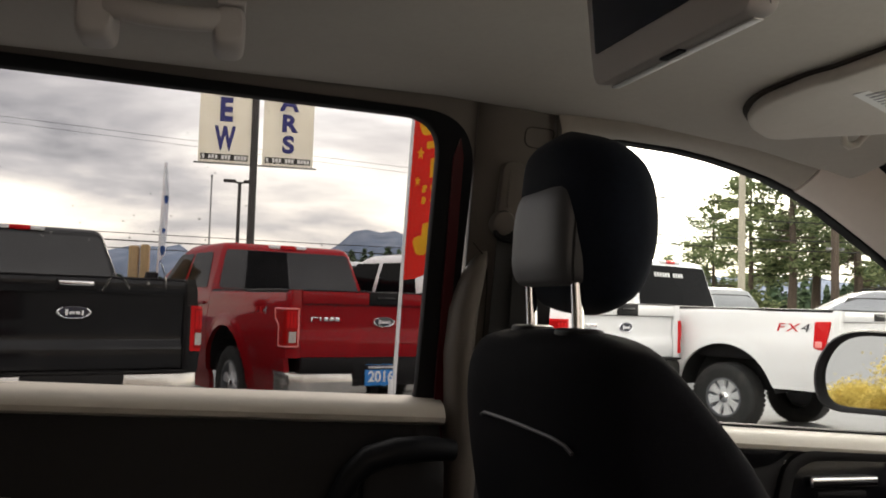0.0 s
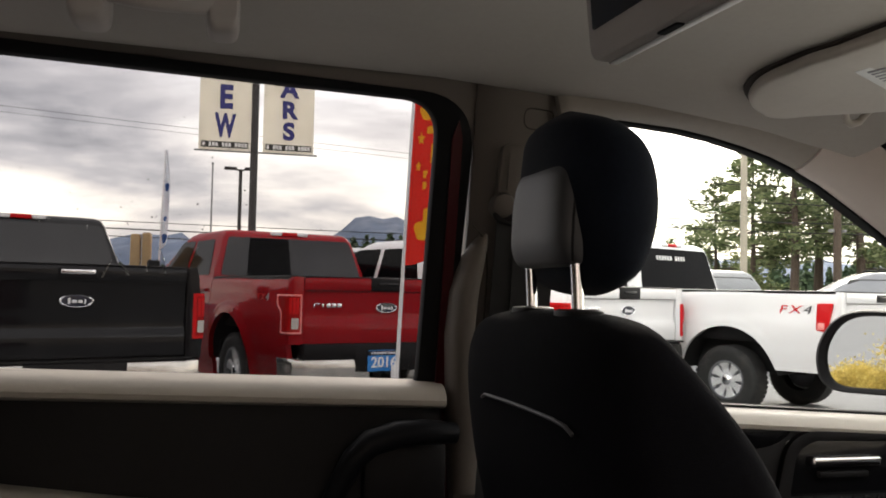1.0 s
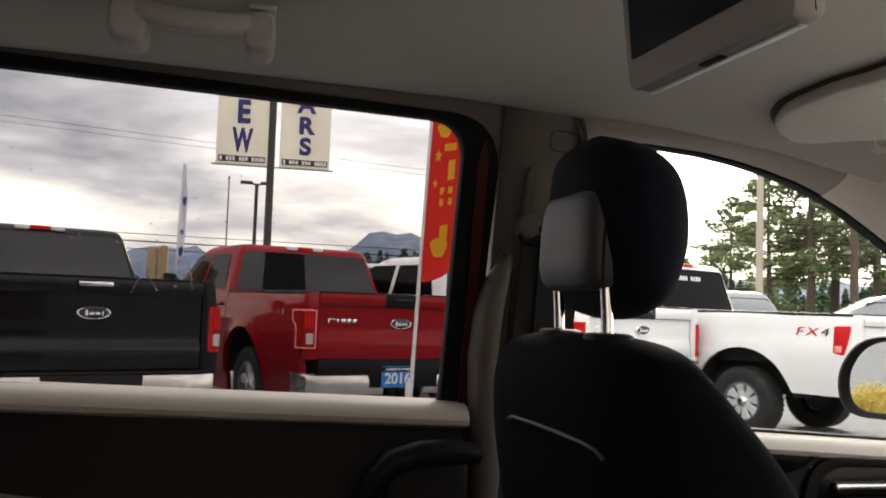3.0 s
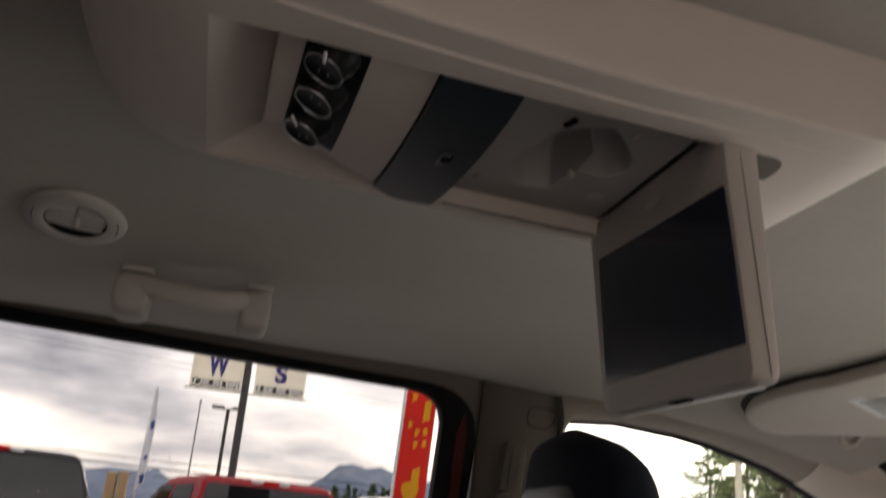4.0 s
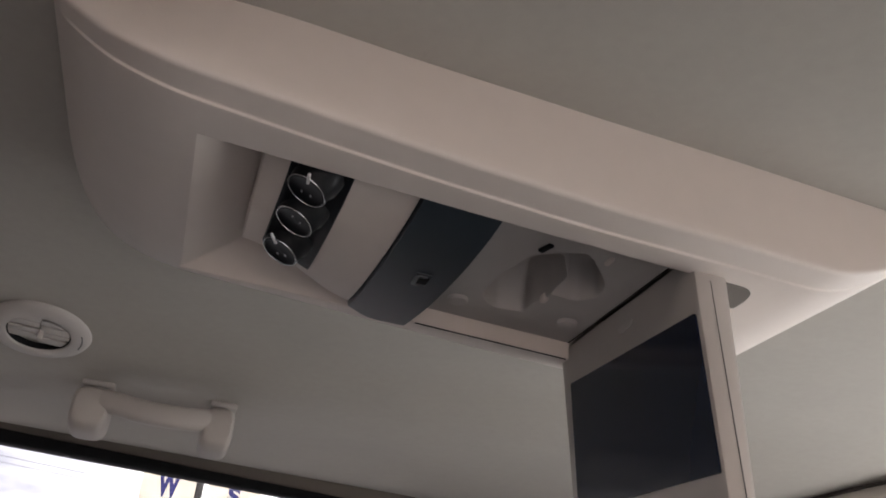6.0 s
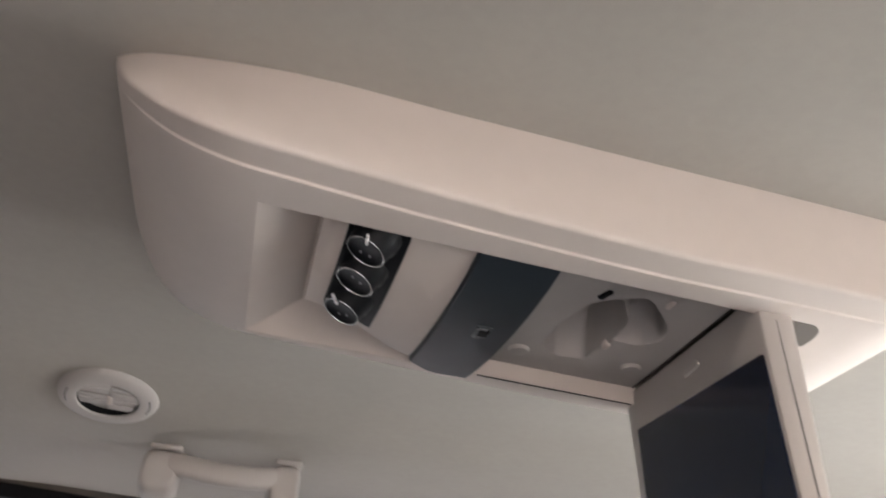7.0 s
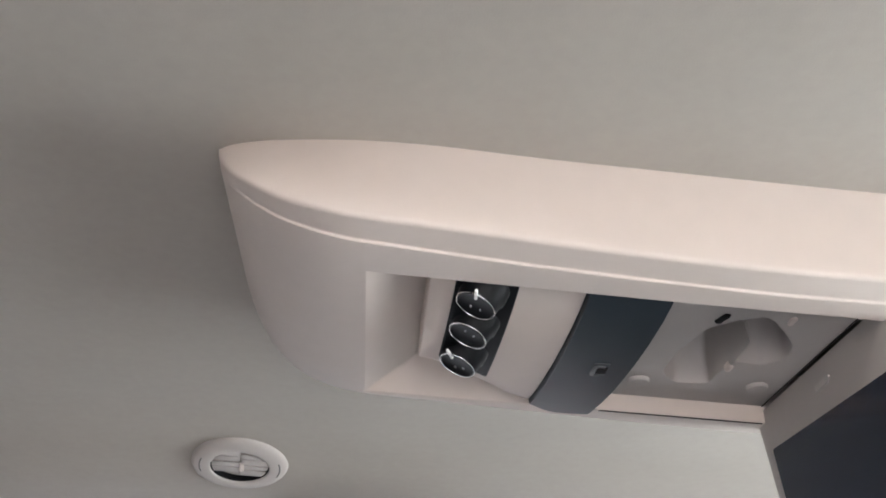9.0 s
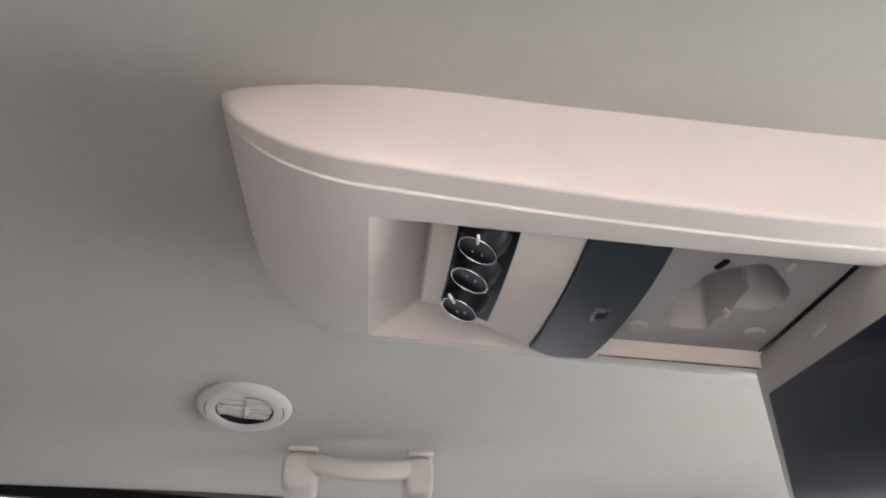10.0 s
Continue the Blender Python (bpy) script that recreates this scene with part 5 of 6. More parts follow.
# far woods, one mass of small trees
rng = random.Random(5)
verts, faces = [], []
for k in range(520):
    az = rng.uniform(-24, 56) if k % 4 else rng.uniform(7.6, 13)
    d = rng.uniform(120, 200)
    h = rng.uniform(6.0, 10.5) * (0.95 if 7.6 < az < 13 else 0.42 if az < 7.6 else 0.8)
    x, y, _ = az_at(az, d)
    for j in range(26):
        f = j / 26
        r = (1 - f) * h * 0.24 + 0.12
        for q in range(4):
            a = rng.uniform(0, 6.28)
            o = Vector((x + r * math.cos(a) * rng.uniform(0.3, 1), y + r * math.sin(a) * rng.uniform(0.3, 1), h * (0.06 + 0.94 * f)))
            s = 0.45 + 0.6 * (1 - f)
            ax = Vector((rng.gauss(0, 1), rng.gauss(0, 1), rng.gauss(0.2, 0.8))).normalized()
            bx = ax.cross(Vector((rng.gauss(0, 1), rng.gauss(0, 1), 1))).normalized()
            m = len(verts)
            verts += [o - ax * s, o + bx * s * 0.6, o + ax * s, o - bx * s * 0.6]
            faces.append((m, m + 1, m + 2, m + 3))
me = bpy.data.meshes.new("far_woods")
me.from_pydata([tuple(v) for v in verts], [], faces)
me.materials.append(M_FARWOOD)
tagged(new("far_woods", me), "far belt of dark conifers under the mountains", "woods", kind="stuff")


# ---- pickup trucks ----
def side_x(z, top):
    return lerp_table(z, ((0.42, 0.925), (0.55, 0.955), (0.75, 0.985), (0.95, 0.995), (1.08, 0.990), (1.20, 0.975), (top - 0.02, 0.962), (top, 0.945)))


def side_panel(y0, y1, top, arches=(), bottom=0.52, step=0.045, sgn=1, thick=0.05, flare=0.030):
    """A body side of length y0 to y1 with wheel openings, bowed and flared like pressed steel."""
    n = max(2, int((y1 - y0) / step))
    rows = []
    for k in range(n + 1):
        y = y0 + (y1 - y0) * k / n
        low = bottom
        for ya, za, ra in arches:
            if abs(y - ya) < ra:
                low = max(low, za + math.sqrt(ra * ra - (y - ya) ** 2))
        tz = top(y) if callable(top) else top
        row = []
        for j in range(17):
            t = j / 16
            z = low + (tz - low) * t
            x = side_x(z, tz)
            for ya, za, ra in arches:
                dd = math.hypot(y - ya, z - za) - ra
                if dd < 0.11:
                    x += flare * (1 - max(0, dd) / 0.11) ** 0.55
            row.append(Vector((sgn * x, y, z)))
        rows.append(row)
    return sheet(rows, thick, direction=(-sgn, 0, 0))


def wheel_part(parent, x, y, r, sgn, rim_r=0.25, spokes=6):
    at = Matrix.Translation((x, y, r)) @ pose(0, 0, 0, 0, 90 * sgn, 0)
    w = 0.135
    prof = [(rim_r, -w * 0.85), (r * 0.80, -w), (r * 0.93, -w * 0.96), (r * 0.985, -w * 0.80), (r, -w * 0.5), (r, w * 0.5), (r * 0.985, w * 0.80), (r * 0.93, w * 0.96), (r * 0.80, w), (rim_r, w * 0.85)]
    rings = []
    for i in range(41):
        a = 2 * math.pi * i / 40
        rings.append([at @ Vector((q * math.cos(a), q * math.sin(a), h)) for q, h in prof])
    wheel = part("wheel", loft(rings, closed=False, cap=False), M_TYRE, parent, "black tyre")
    # tread blocks round the tyre
    tb = bmesh.new()
    for i in range(44):
        a = 2 * math.pi * i / 44
        for h in (-w * 0.72, -w * 0.25, w * 0.25, w * 0.72):
            q = at @ pose(0, 0, 0, 0, 0, math.degrees(a) + (3 if h > 0 else -1)) @ Matrix.Translation((r - 0.0012, 0, h))
            ve = [tb.verts.new(q @ Vector((dx, dy, dz))) for dx in (-0.005, 0.0025) for dy in (-0.019, 0.019) for dz in (-w * 0.19, w * 0.19)]
            for ids in ((0, 1, 3, 2), (4, 6, 7, 5), (0, 4, 5, 1), (2, 3, 7, 6), (0, 2, 6, 4), (1, 5, 7, 3)):
                tb.faces.new([ve[z] for z in ids])
    part("tread", tb, M_TYRE, wheel, smooth=0)
    disc = [[at @ Vector((q * math.cos(a), q * math.sin(a), h)) for a in (2 * math.pi * i / 36 for i in range(36))] for q, h in ((rim_r * 1.02, w * 0.5), (rim_r * 1.02, w * 0.86), (rim_r * 0.93, w * 0.88), (rim_r * 0.88, w * 0.55), (rim_r * 0.86, w * 0.1), (0.02, w * 0.1))]
    bmr = loft(disc)
    part("rim", bmr, M_LATCH, wheel, "alloy rim well")
    sb = bmesh.new()
    for i in range(spokes):
        a = 360 * i / spokes + 12
        q = at @ pose(0, 0, 0, 0, 0, a)
        sec = []
        for u, hw, h in ((0.03, 0.040, 0.62), (0.09, 0.036 if spokes < 8 else 0.033, 0.66), (0.16, 0.040 if spokes < 8 else 0.044, 0.70), (rim_r * 0.93, 0.058 if spokes < 8 else 0.080, 0.74)):
            sec.append([q @ Vector((u, dy, w * h + dh)) for dy, dh in ((-hw, -0.02), (-hw * 0.8, 0), (hw * 0.8, 0), (hw, -0.02), (hw, -0.05), (-hw, -0.05))])
        sb = loft(sec, bm=sb)
    part("spokes", sb, M_RIM, wheel, "bright cast spokes")
    hub = [[at @ Vector((q * math.cos(a), q * math.sin(a), h)) for a in (2 * math.pi * i / 20 for i in range(20))] for q, h in ((0.062, w * 0.4), (0.060, w * 0.78), (0.045, w * 0.86), (0.01, w * 0.87))]
    part("hub_cap", loft(hub), M_CHROME, wheel, "chrome hub cap")
    return wheel


def emblem(parent, at, rx, rz):
    """A blue oval badge with a bright rim and an unlettered bar, in the plane facing -Y."""
    o = lambda s, d: [Vector((at[0] + rx * s * math.cos(a), at[1] + d, at[2] + rz * s * math.sin(a))) for a in (2 * math.pi * i / 32 for i in range(32))]
    b = part("badge", loft([o(1.0, 0.0), o(1.0, -0.010), o(0.93, -0.014), o(0.86, -0.011)]), M_CHROME, parent, "chrome-rimmed oval badge")
    part("badge_field", loft([o(0.88, -0.008), o(0.86, -0.0125), o(0.3, -0.0135)]), M_BLUE, b, "dark blue badge field")
    bars = box((rx * 0.16, 0.003, rz * 0.85), (at[0] - rx * 0.42, at[1] - 0.0145, at[2]), 0.001)
    for dx, wd, hh in ((-0.12, 0.3, 0.42), (0.22, 0.26, 0.42), (0.50, 0.10, 0.75)):
        bars = box((rx * wd, 0.003, rz * hh), (at[0] + rx * dx, at[1] - 0.0145, at[2] - rz * 0.08), 0.001, bm=bars)
    part("badge_mark", bars, M_WHITE, b, "plain pale mark")


def lamp_edge(f):
    """Outer edge of the tail lamp, along its face and round the corner, at a share of its height."""
    return 0.35 - 0.09 * (1 - min(1, max(0, (f - 0.56) / 0.18)))


def lamp_point(s, x0, x1, w, z, off):
    """A point on a lamp that wraps from the tail round a corner to the side; off stands proud of it."""
    r = 0.05
    run = x1 - r - x0
    a = min(math.pi / 2, max(0.0, (w - run) / r))
    x = x0 + w if w < run else x1 - r + r * math.sin(a)
    y = 0.062 + r * (1 - math.cos(a)) + max(0.0, w - run - r * math.pi / 2)
    return Vector((s * (x + off * math.sin(a)), y - off * math.cos(a), z))


def pickup(label, at, heading, paint, style="half", lamp_x=0.852, top=1.37, roof=1.93, plate=False, decal=None, trims=True, lamps=0, scale=1.0, stretch=0.0, badge_z=1.10, lamp_z=(0.86, 1.215), axle=1.42, bumper_z=0.0):
    """A four-door pickup; its rear bumper stands at the origin and it points along +Y before it is turned."""
    t = thing("pickup_truck", label, "pickup truck", Matrix.Translation(at) @ pose(0, 0, 0, 0, 0, heading) @ Matrix.Scale(scale, 4), group="parked pickup trucks")
    big = style == "heavy"
    R = 0.40
    yr, yf = 1.42 if big else axle, 5.00
    arch = R + (0.225 if big else 0.21)
    ra, fa = (yr, R, arch), (yf, R, arch)
    for s in (1, -1):
        low = 0.56 if big else 0.30
        part("bed_side", side_panel(0.13, 2.22 + stretch, top, (ra,), low, sgn=s, flare=0.010 if big else 0.030), paint, t)
        part("rear_door_side", side_panel(2.235, 3.30, top, (), low, sgn=s), paint, t)
        part("front_door_side", side_panel(3.312, 4.42, top, (), low, sgn=s), paint, t)
        part("front_wing", side_panel(4.43, 5.80, lambda y: top - 0.02 - 0.10 * ((y - 4.43) / 1.4) ** 2, (fa,), sgn=s), paint, t)
        part("rail_cap", sheet([[Vector((s * (0.952 - dx), y, top + dz)) for dx, dz in ((-0.002, -0.012), (0.0, 0.008), (0.03, 0.012), (0.075, 0.006), (0.085, -0.012))] for y in (0.14, 0.7, 1.4, 2.2 + stretch)], 0.01, direction=(0, 0, -1)), M_BLACK, t, "black bed rail cap")
        for ya in (yr, yf):
            well = [[Vector((s * xx, ya + (arch + 0.01) * math.cos(a), max(0.5, R + (arch + 0.01) * math.sin(a)))) for a in (math.pi * (i / 16) for i in range(17))] for xx in (0.955, 0.55)]
            part("wheel_well", sheet(well, 0.02, direction=(0, 0, 1)), M_WELL, t, "black wheel well")
            wheel_part(t, s * (0.85 if big else 0.81), ya, R, s, 0.25 if not big else 0.222, 6 if not big else 8)
        part("inner_well", box((0.03, 4.9, 0.5), (s * 0.56, 3.1, 0.75), 0.0), M_WELL, t)
        # tail lamp
        x0, x1 = (lamp_x, 1.004 if big else 0.999)
        zl, zh = lamp_z if not big else (1.00, 1.312)
        sl = lambda z: 0.075 * max(0, (z - (top - 0.17)) / 0.17) if style == 'chrome' else 0.0
        post = [[Vector((s * x, y, z)) for x, y in ((0.845, 0.080), (0.860, 0.070), (0.950 - sl(z), 0.074), (side_x(z, top) - 0.006 - sl(z), 0.095), (side_x(z, top) - sl(z), 0.16), (0.845, 0.16))] for z in [0.77 + (top - 0.77) * j / 16 for j in range(17)]]
        part("corner_post", loft(post), paint, t, "painted corner of the bed")
        hl = zh - zl
        if big:
            lam = slab(rounded([(0.150, zh), (0.320, zh - 0.004), (0.335, zl + 0.02), (0.215, zl), (0.185, zl + 0.10)], [0.02, 0.03, 0.03, 0.02, 0.05]), lambda u, v, e: Vector((s * (x1 - 0.002 - e), u, v)), 0.10, (), 0.008)
            lamp = part("tail_lamp", lam, M_LENS, t, "red tail lamp lens")
            part("reverse_lens", slab(rounded([(0.240, zl + 0.03), (0.315, zl + 0.03), (0.310, zl + 0.10), (0.235, zl + 0.10)], 0.012), lambda u, v, e: Vector((s * (x1 + 0.001 - e), u, v)), 0.01, (), 0.002), M_GUIDE, lamp, "pale lower lens")
        else:
            lens = lambda w0, w1, f0, f1, off, thick=0.012: sheet([[lamp_point(s, x0, x1, w0 + (min(w1, lamp_edge(f0 + (f1 - f0) * j / 12) - (0.35 - w1 if w1 > 0.2 else 0)) - w0) * i / 14, zl + hl * (f0 + (f1 - f0) * j / 12), off) for i in range(15)] for j in range(13)], thick, direction=(-0.7 * s, 0.7, 0))
            lamp = part("tail_lamp", lens(0.0, 0.35, 0.0, 1.0, 0.0, 0.02), M_LENS, t, "red tail lamp lens")
            part("lamp_core", lens(0.020, 0.328, 0.06, 0.94, 0.002), M_LENSDK, lamp, "dark inner lens")
            for q in range(3):
                part("lens_rib", lens(0.030 + 0.032 * q, 0.052 + 0.032 * q, 0.50, 0.90, 0.004, 0.006), M_LENS, lamp)
            part("reverse_lens", lens(0.030, 0.095, 0.13, 0.40, 0.005, 0.008), M_LENSW, lamp, "clear reversing lens")
            if plate:
                fs = [j / 12 for j in range(13)]
                way = [(lamp_edge(0) * i / 14, 0) for i in range(15)] + [(lamp_edge(f), f) for f in fs[1:-1]] + [(lamp_edge(1) * (1 - i / 14), 1) for i in range(15)] + [(0.0, 1 - f) for f in fs[1:]]
                part("light_guide", tube([lamp_point(s, x0, x1, w * 0.96 + 0.006, zl + hl * (0.03 + 0.94 * f), 0.002) for w, f in way], 0.0075, 6), M_GUIDE, lamp, "pale pink light guide round the lens")
        # bumper corner
        bp = [[Vector((s * (x - (0.22 * (0.75 - z) if x < 0.4 else 0.0)), y + dy, z)) for z, dy in ((0.515 + bumper_z * 0.6, 0.03), (0.53 + bumper_z * 0.6, 0.0), (0.60 + bumper_z / 2, -0.012), (0.70 + bumper_z, -0.012), (0.745 + bumper_z, 0.0), (0.762 + bumper_z, 0.03))] for x, y in ((0.27 if style == 'half' else 0.36, 0.0), (0.50, 0.0), (0.70, 0.005), (0.86, 0.03), (0.95, 0.075), (0.985, 0.16), (0.99, 0.30))[:5 if big else 7]]
        part("bumper_end", sheet(bp, 0.02, direction=(0, 1, 0)), M_BUMPER, t, "chrome bumper end")
        # door glass
        zt = roof - 0.12
        lean = 0.145 / (roof - 0.095 - top)
        gx = lambda z: s * (0.940 - (z - top) * lean + 0.006)
        part("door_glass", slab(rounded([(2.42, top + 0.03), (3.24, top + 0.03), (3.24, zt), (2.62, zt)], [0.03, 0.02, 0.02, 0.06]), lambda u, v, e: Vector((gx(v) - s * e, u, v)), 0.012), M_DARKGLASS, t, "dark rear door glass", smooth=0)
        part("door_glass", slab(rounded([(3.32, top + 0.03), (4.28, top + 0.03), (3.80, zt), (3.32, zt)], [0.02, 0.03, 0.06, 0.02]), lambda u, v, e: Vector((gx(v) - s * e, u, v)), 0.012), M_DARKGLASS, t, "dark front door glass", smooth=0)
        part("door_handle", box((0.035, 0.20, 0.035), (s * 0.985, 2.45, top - 0.14), 0.012), paint, t)
        part("wing_mirror", box((0.16, 0.09, 0.24), (s * 1.09, 4.12, top + 0.10), 0.03, 3), M_BLACK, t, "black wing mirror")
    # tailgate, pressed with a crease and a spoiler lip
    rows = []
    for z, dy in ((0.775 + bumper_z * 0.3, 0.03), (0.785 + bumper_z * 0.3, 0.004), (0.84, 0.0), (0.90, -0.002), (0.96, 0.002), (0.985, 0.012), (1.01, 0.019), (1.05, 0.020), (1.12, 0.016), (1.20, 0.012), (top - 0.135, 0.010), (top - 0.122, 0.009), (top - 0.117, -0.008), (top - 0.108, -0.013), (top - 0.03, -0.016), (top - 0.008, -0.010), (top, 0.008)):
        rows.append([Vector((x, 0.075 + dy + 0.012 * (x / 0.78) ** 2, z)) for x in [-0.838 + 1.676 * k / 16 for k in range(17)]])
    part("tailgate", sheet(rows, 0.05, direction=(0, 1, 0)), paint, t, "pressed tailgate")
    part("gate_cap", box((1.68, 0.075, 0.018), (0, 0.118, top + 0.004), 0.006), M_BLACK, t, "black tailgate cap")
    part("gate_seam", box((1.66, 0.010, 0.006), (0, 0.078, top - 0.1205), 0.001), M_WELL, t, "dark seam under the gate's lip")
    if style == "half":
        part("gate_handle", box((0.36, 0.05, 0.125), (0, 0.080, top - 0.055), 0.014, 3), M_BLACK, t, "black tailgate handle")
    else:
        part("gate_handle", box((0.29, 0.05, 0.085), (0, 0.078, top - 0.062), 0.012, 3), M_BLACK, t, "black tailgate handle")
    if trims:
        part("handle_bar", box((0.25 if style == "chrome" else 0.20, 0.014, 0.036 if style == "chrome" else 0.028), (0, 0.050, top - 0.05), 0.006), M_CHROME if style == "chrome" else M_PIANO, t, "handle bar")
    emblem(t, (0, 0.090, badge_z), 0.125 if style == 'chrome' else 0.115, 0.050)
    if style == "half":
        mk = box((0.075, 0.006, 0.010), (-0.715, 0.087, 1.130), 0.003)
        for k, wd in enumerate((0.016, 0.044, 0.044, 0.044)):
            mk = box((wd, 0.006, 0.036), (-0.655 + 0.056 * k, 0.087, 1.117), 0.003, bm=mk)
        mk = box((0.014, 0.006, 0.038), (-0.742, 0.087, 1.112), 0.003, bm=mk)
        part("model_mark", mk, M_CHROME, t, "plain chrome bars where the model name sits")
    # bumper centre, step and plate
    part("bumper_step", box((0.74, 0.10, 0.24), (0, 0.035, 0.635), 0.015), M_BLACK, t, "black bumper step")
    part("step_pad", box((1.74, 0.13, 0.022 - bumper_z), (0, 0.055, 0.765 + bumper_z / 2), 0.008), M_BLACK, t, "ribbed black step pad")
    part("tow_bar", box((0.10, 0.16, 0.08), (0, 0.08, 0.53), 0.01), M_WELL, t)
    if plate:
        p = part("dealer_plate", box((0.335, 0.008, 0.195), (-0.075, -0.022, 0.615), 0.004), M_PLATE, t, "blue sign plate reading 2016")
        face = Matrix.Translation((-0.075, -0.028, 0.597)) @ pose(0, 0, 0, 90, 0, 0)
        lettering("2016", 0.135, face, M_WHITE, p, "lettering", 0.002, 0.003)
        mk = None
        for k, wd in enumerate((0.010, 0.02, 0.02, 0.022, 0.022, 0.022)):
            mk = box((wd, 0.003, 0.020), (-0.200 + 0.028 * k, -0.030, 0.686), 0.001, bm=mk)
        for k in range(4):
            mk = box((0.020, 0.003, 0.020), (-0.023 + 0.027 * k, -0.030, 0.686), 0.001, bm=mk)
        part("plate_bars", mk, M_WHITE, p, "row of plain white bars")
        part("plate_band", box((0.337, 0.006, 0.044), (-0.075, -0.0255, 0.686), 0.002), M_BLACK, p, "black band of the plate")
    # bed floor, front wall
    part("bed_floor", box((1.62, 2.05, 0.05), (0, 1.17, 0.88), 0.01), M_BLACK, t, "black bed liner")
    part("bed_front", box((1.80, 0.05, 0.60), (0, 2.19, 1.08), 0.01), M_BLACK, t)
    for s in (1, -1):
        part("bed_liner_side", box((0.04, 2.0, 0.48), (s * 0.86, 1.2, 1.10), 0.01), M_BLACK, t)
    # cab: lower shell, greenhouse, roof
    part("cab_floor", box((1.75, 3.5, 0.25), (0, 3.9, 0.62), 0.02), M_WELL, t)
    ring = []
    zt = roof - 0.045
    zq = (zt - 0.05 + top) / 2
    for z, hw, yb, yfr in ((top - 0.06, 0.945, 2.235, 4.80), (top, 0.940, 2.245, 4.72), (zq, 0.8675, 2.31, 4.29), (zt - 0.05, 0.795, 2.375, 3.86), (zt, 0.765, 2.415, 3.74), (zt + 0.027, 0.725, 2.475, 3.66), (zt + 0.040, 0.62, 2.60, 3.52), (zt + 0.045, 0.30, 2.8, 3.3)):
        ring.append([Vector((x, y, z)) for x, y in rounded([(-hw, yb), (hw, yb), (hw, yfr), (-hw, yfr)], [0.06, 0.06, 0.22, 0.22], 5)])
    part("cab", loft(ring), paint, t, "painted cab")
    yb = lambda z: 2.245 + (z - top) / (zt - 0.05 - top) * 0.13
    rg = part("rear_glass", slab(rounded([(-0.865, top + 0.025), (0.865, top + 0.025), (0.745, zt - 0.050), (-0.745, zt - 0.050)], 0.05), lambda u, v, e: Vector((u, yb(v) - 0.006 + e, v)), 0.02, (), 0.002), M_DARKGLASS if big else M_CARGLASS, t, "dark rear window", smooth=0)
    if plate:
        # a darker section laid over part of the rear glass
        part("sliding_pane", slab(rounded([(-0.565, top + 0.03), (-0.035, top + 0.03), (-0.030, zt - 0.055), (-0.495, zt - 0.055)], 0.006), lambda u, v, e: Vector((u, yb(v) - 0.009 + e, v)), 0.006), M_DARKGLASS, rg, "darker section of the rear window", smooth=0)
    part("windscreen", slab(rounded([(-0.80, top + 0.03), (0.80, top + 0.03), (0.68, zt - 0.04), (-0.68, zt - 0.04)], 0.05), lambda u, v, e: Vector((u, (4.727 - (v - top) / (zt - 0.05 - top) * 0.86) - e + 0.004, v)), 0.02), M_CARGLASS, t, "dark windscreen", smooth=0)
    bl = part("brake_light", box((0.19, 0.07, 0.046), (0, 2.420, zt + 0.006), 0.010), M_LENS, t, "red high brake light")
    for s in (1, -1):
        part("cargo_light", box((0.13, 0.07, 0.044), (s * 0.162, 2.420, zt + 0.006), 0.012), M_WHITE, bl, "clear cargo light")
    for k in range(lamps):
        part("roof_lamp", box((0.09, 0.06, 0.03), (-0.44 + 0.22 * k, 3.1, zt + 0.05), 0.012), M_LENSW, t, "small roof marker lamp")
    # bonnet and nose
    part("bonnet", sheet([[Vector((x, y, top - 0.01 - 0.11 * ((y - 4.6) / 1.25) ** 2 + 0.035 * (1 - (x / 0.9) ** 2))) for x in (-0.94, -0.7, -0.35, 0, 0.35, 0.7, 0.94)] for y in (4.55, 4.9, 5.2, 5.5, 5.7, 5.82)], 0.04, direction=(0, 0, -1)), paint, t, "painted bonnet")
    part("grille", box((1.50, 0.08, 0.42), (0, 5.80, 1.02), 0.03), M_CHROME, t, "chrome grille")
    part("front_bumper", box((1.94, 0.22, 0.24), (0, 5.83, 0.66), 0.05, 3), M_CHROME, t, "chrome front bumper")
    if decal:
        for sd in (1, -1):
            mid, wide, zc = (0.57, 0.142, 1.232) if big else (0.70, 0.105, 1.178)
            for k, (ch, c) in enumerate((("F", M_LENS), ("X", M_LENS), ("4", decal))):
                u = mid + sd * wide * (k - 1)
                place = Matrix(((0, 0, sd, sd * (side_x(zc, top) + 0.004)), (sd, 0.0, 0, u), (0, 1, 0, zc), (0, 0, 0, 1)))
                lean_m = Matrix(((1.55, 0.32, 0, 0), (0, 1, 0, 0), (0, 0, 1, 0), (0, 0, 0, 1)))
                lettering(ch, 0.128 if big else 0.100, place @ lean_m, c, t, "side_letter", 0.003, 0.0)
    if big:
        mk = None
        for k in range(11):
            if k != 6:
                mk = box((0.036, 0.006, 0.058), (-0.42 + 0.060 * k, yb(top + 0.43) - 0.010, top + 0.43), 0.002, rot=Euler((-0.23, 0, 0)).to_matrix(), bm=mk)
        part("window_bars", mk, M_WHITE, rg, "row of pale bars on the window", smooth=0)
    for ch in t.children if stretch else ():
        if min(v.co.y for v in ch.data.vertices) > 2.15:
            ch.location.y += stretch
    return t


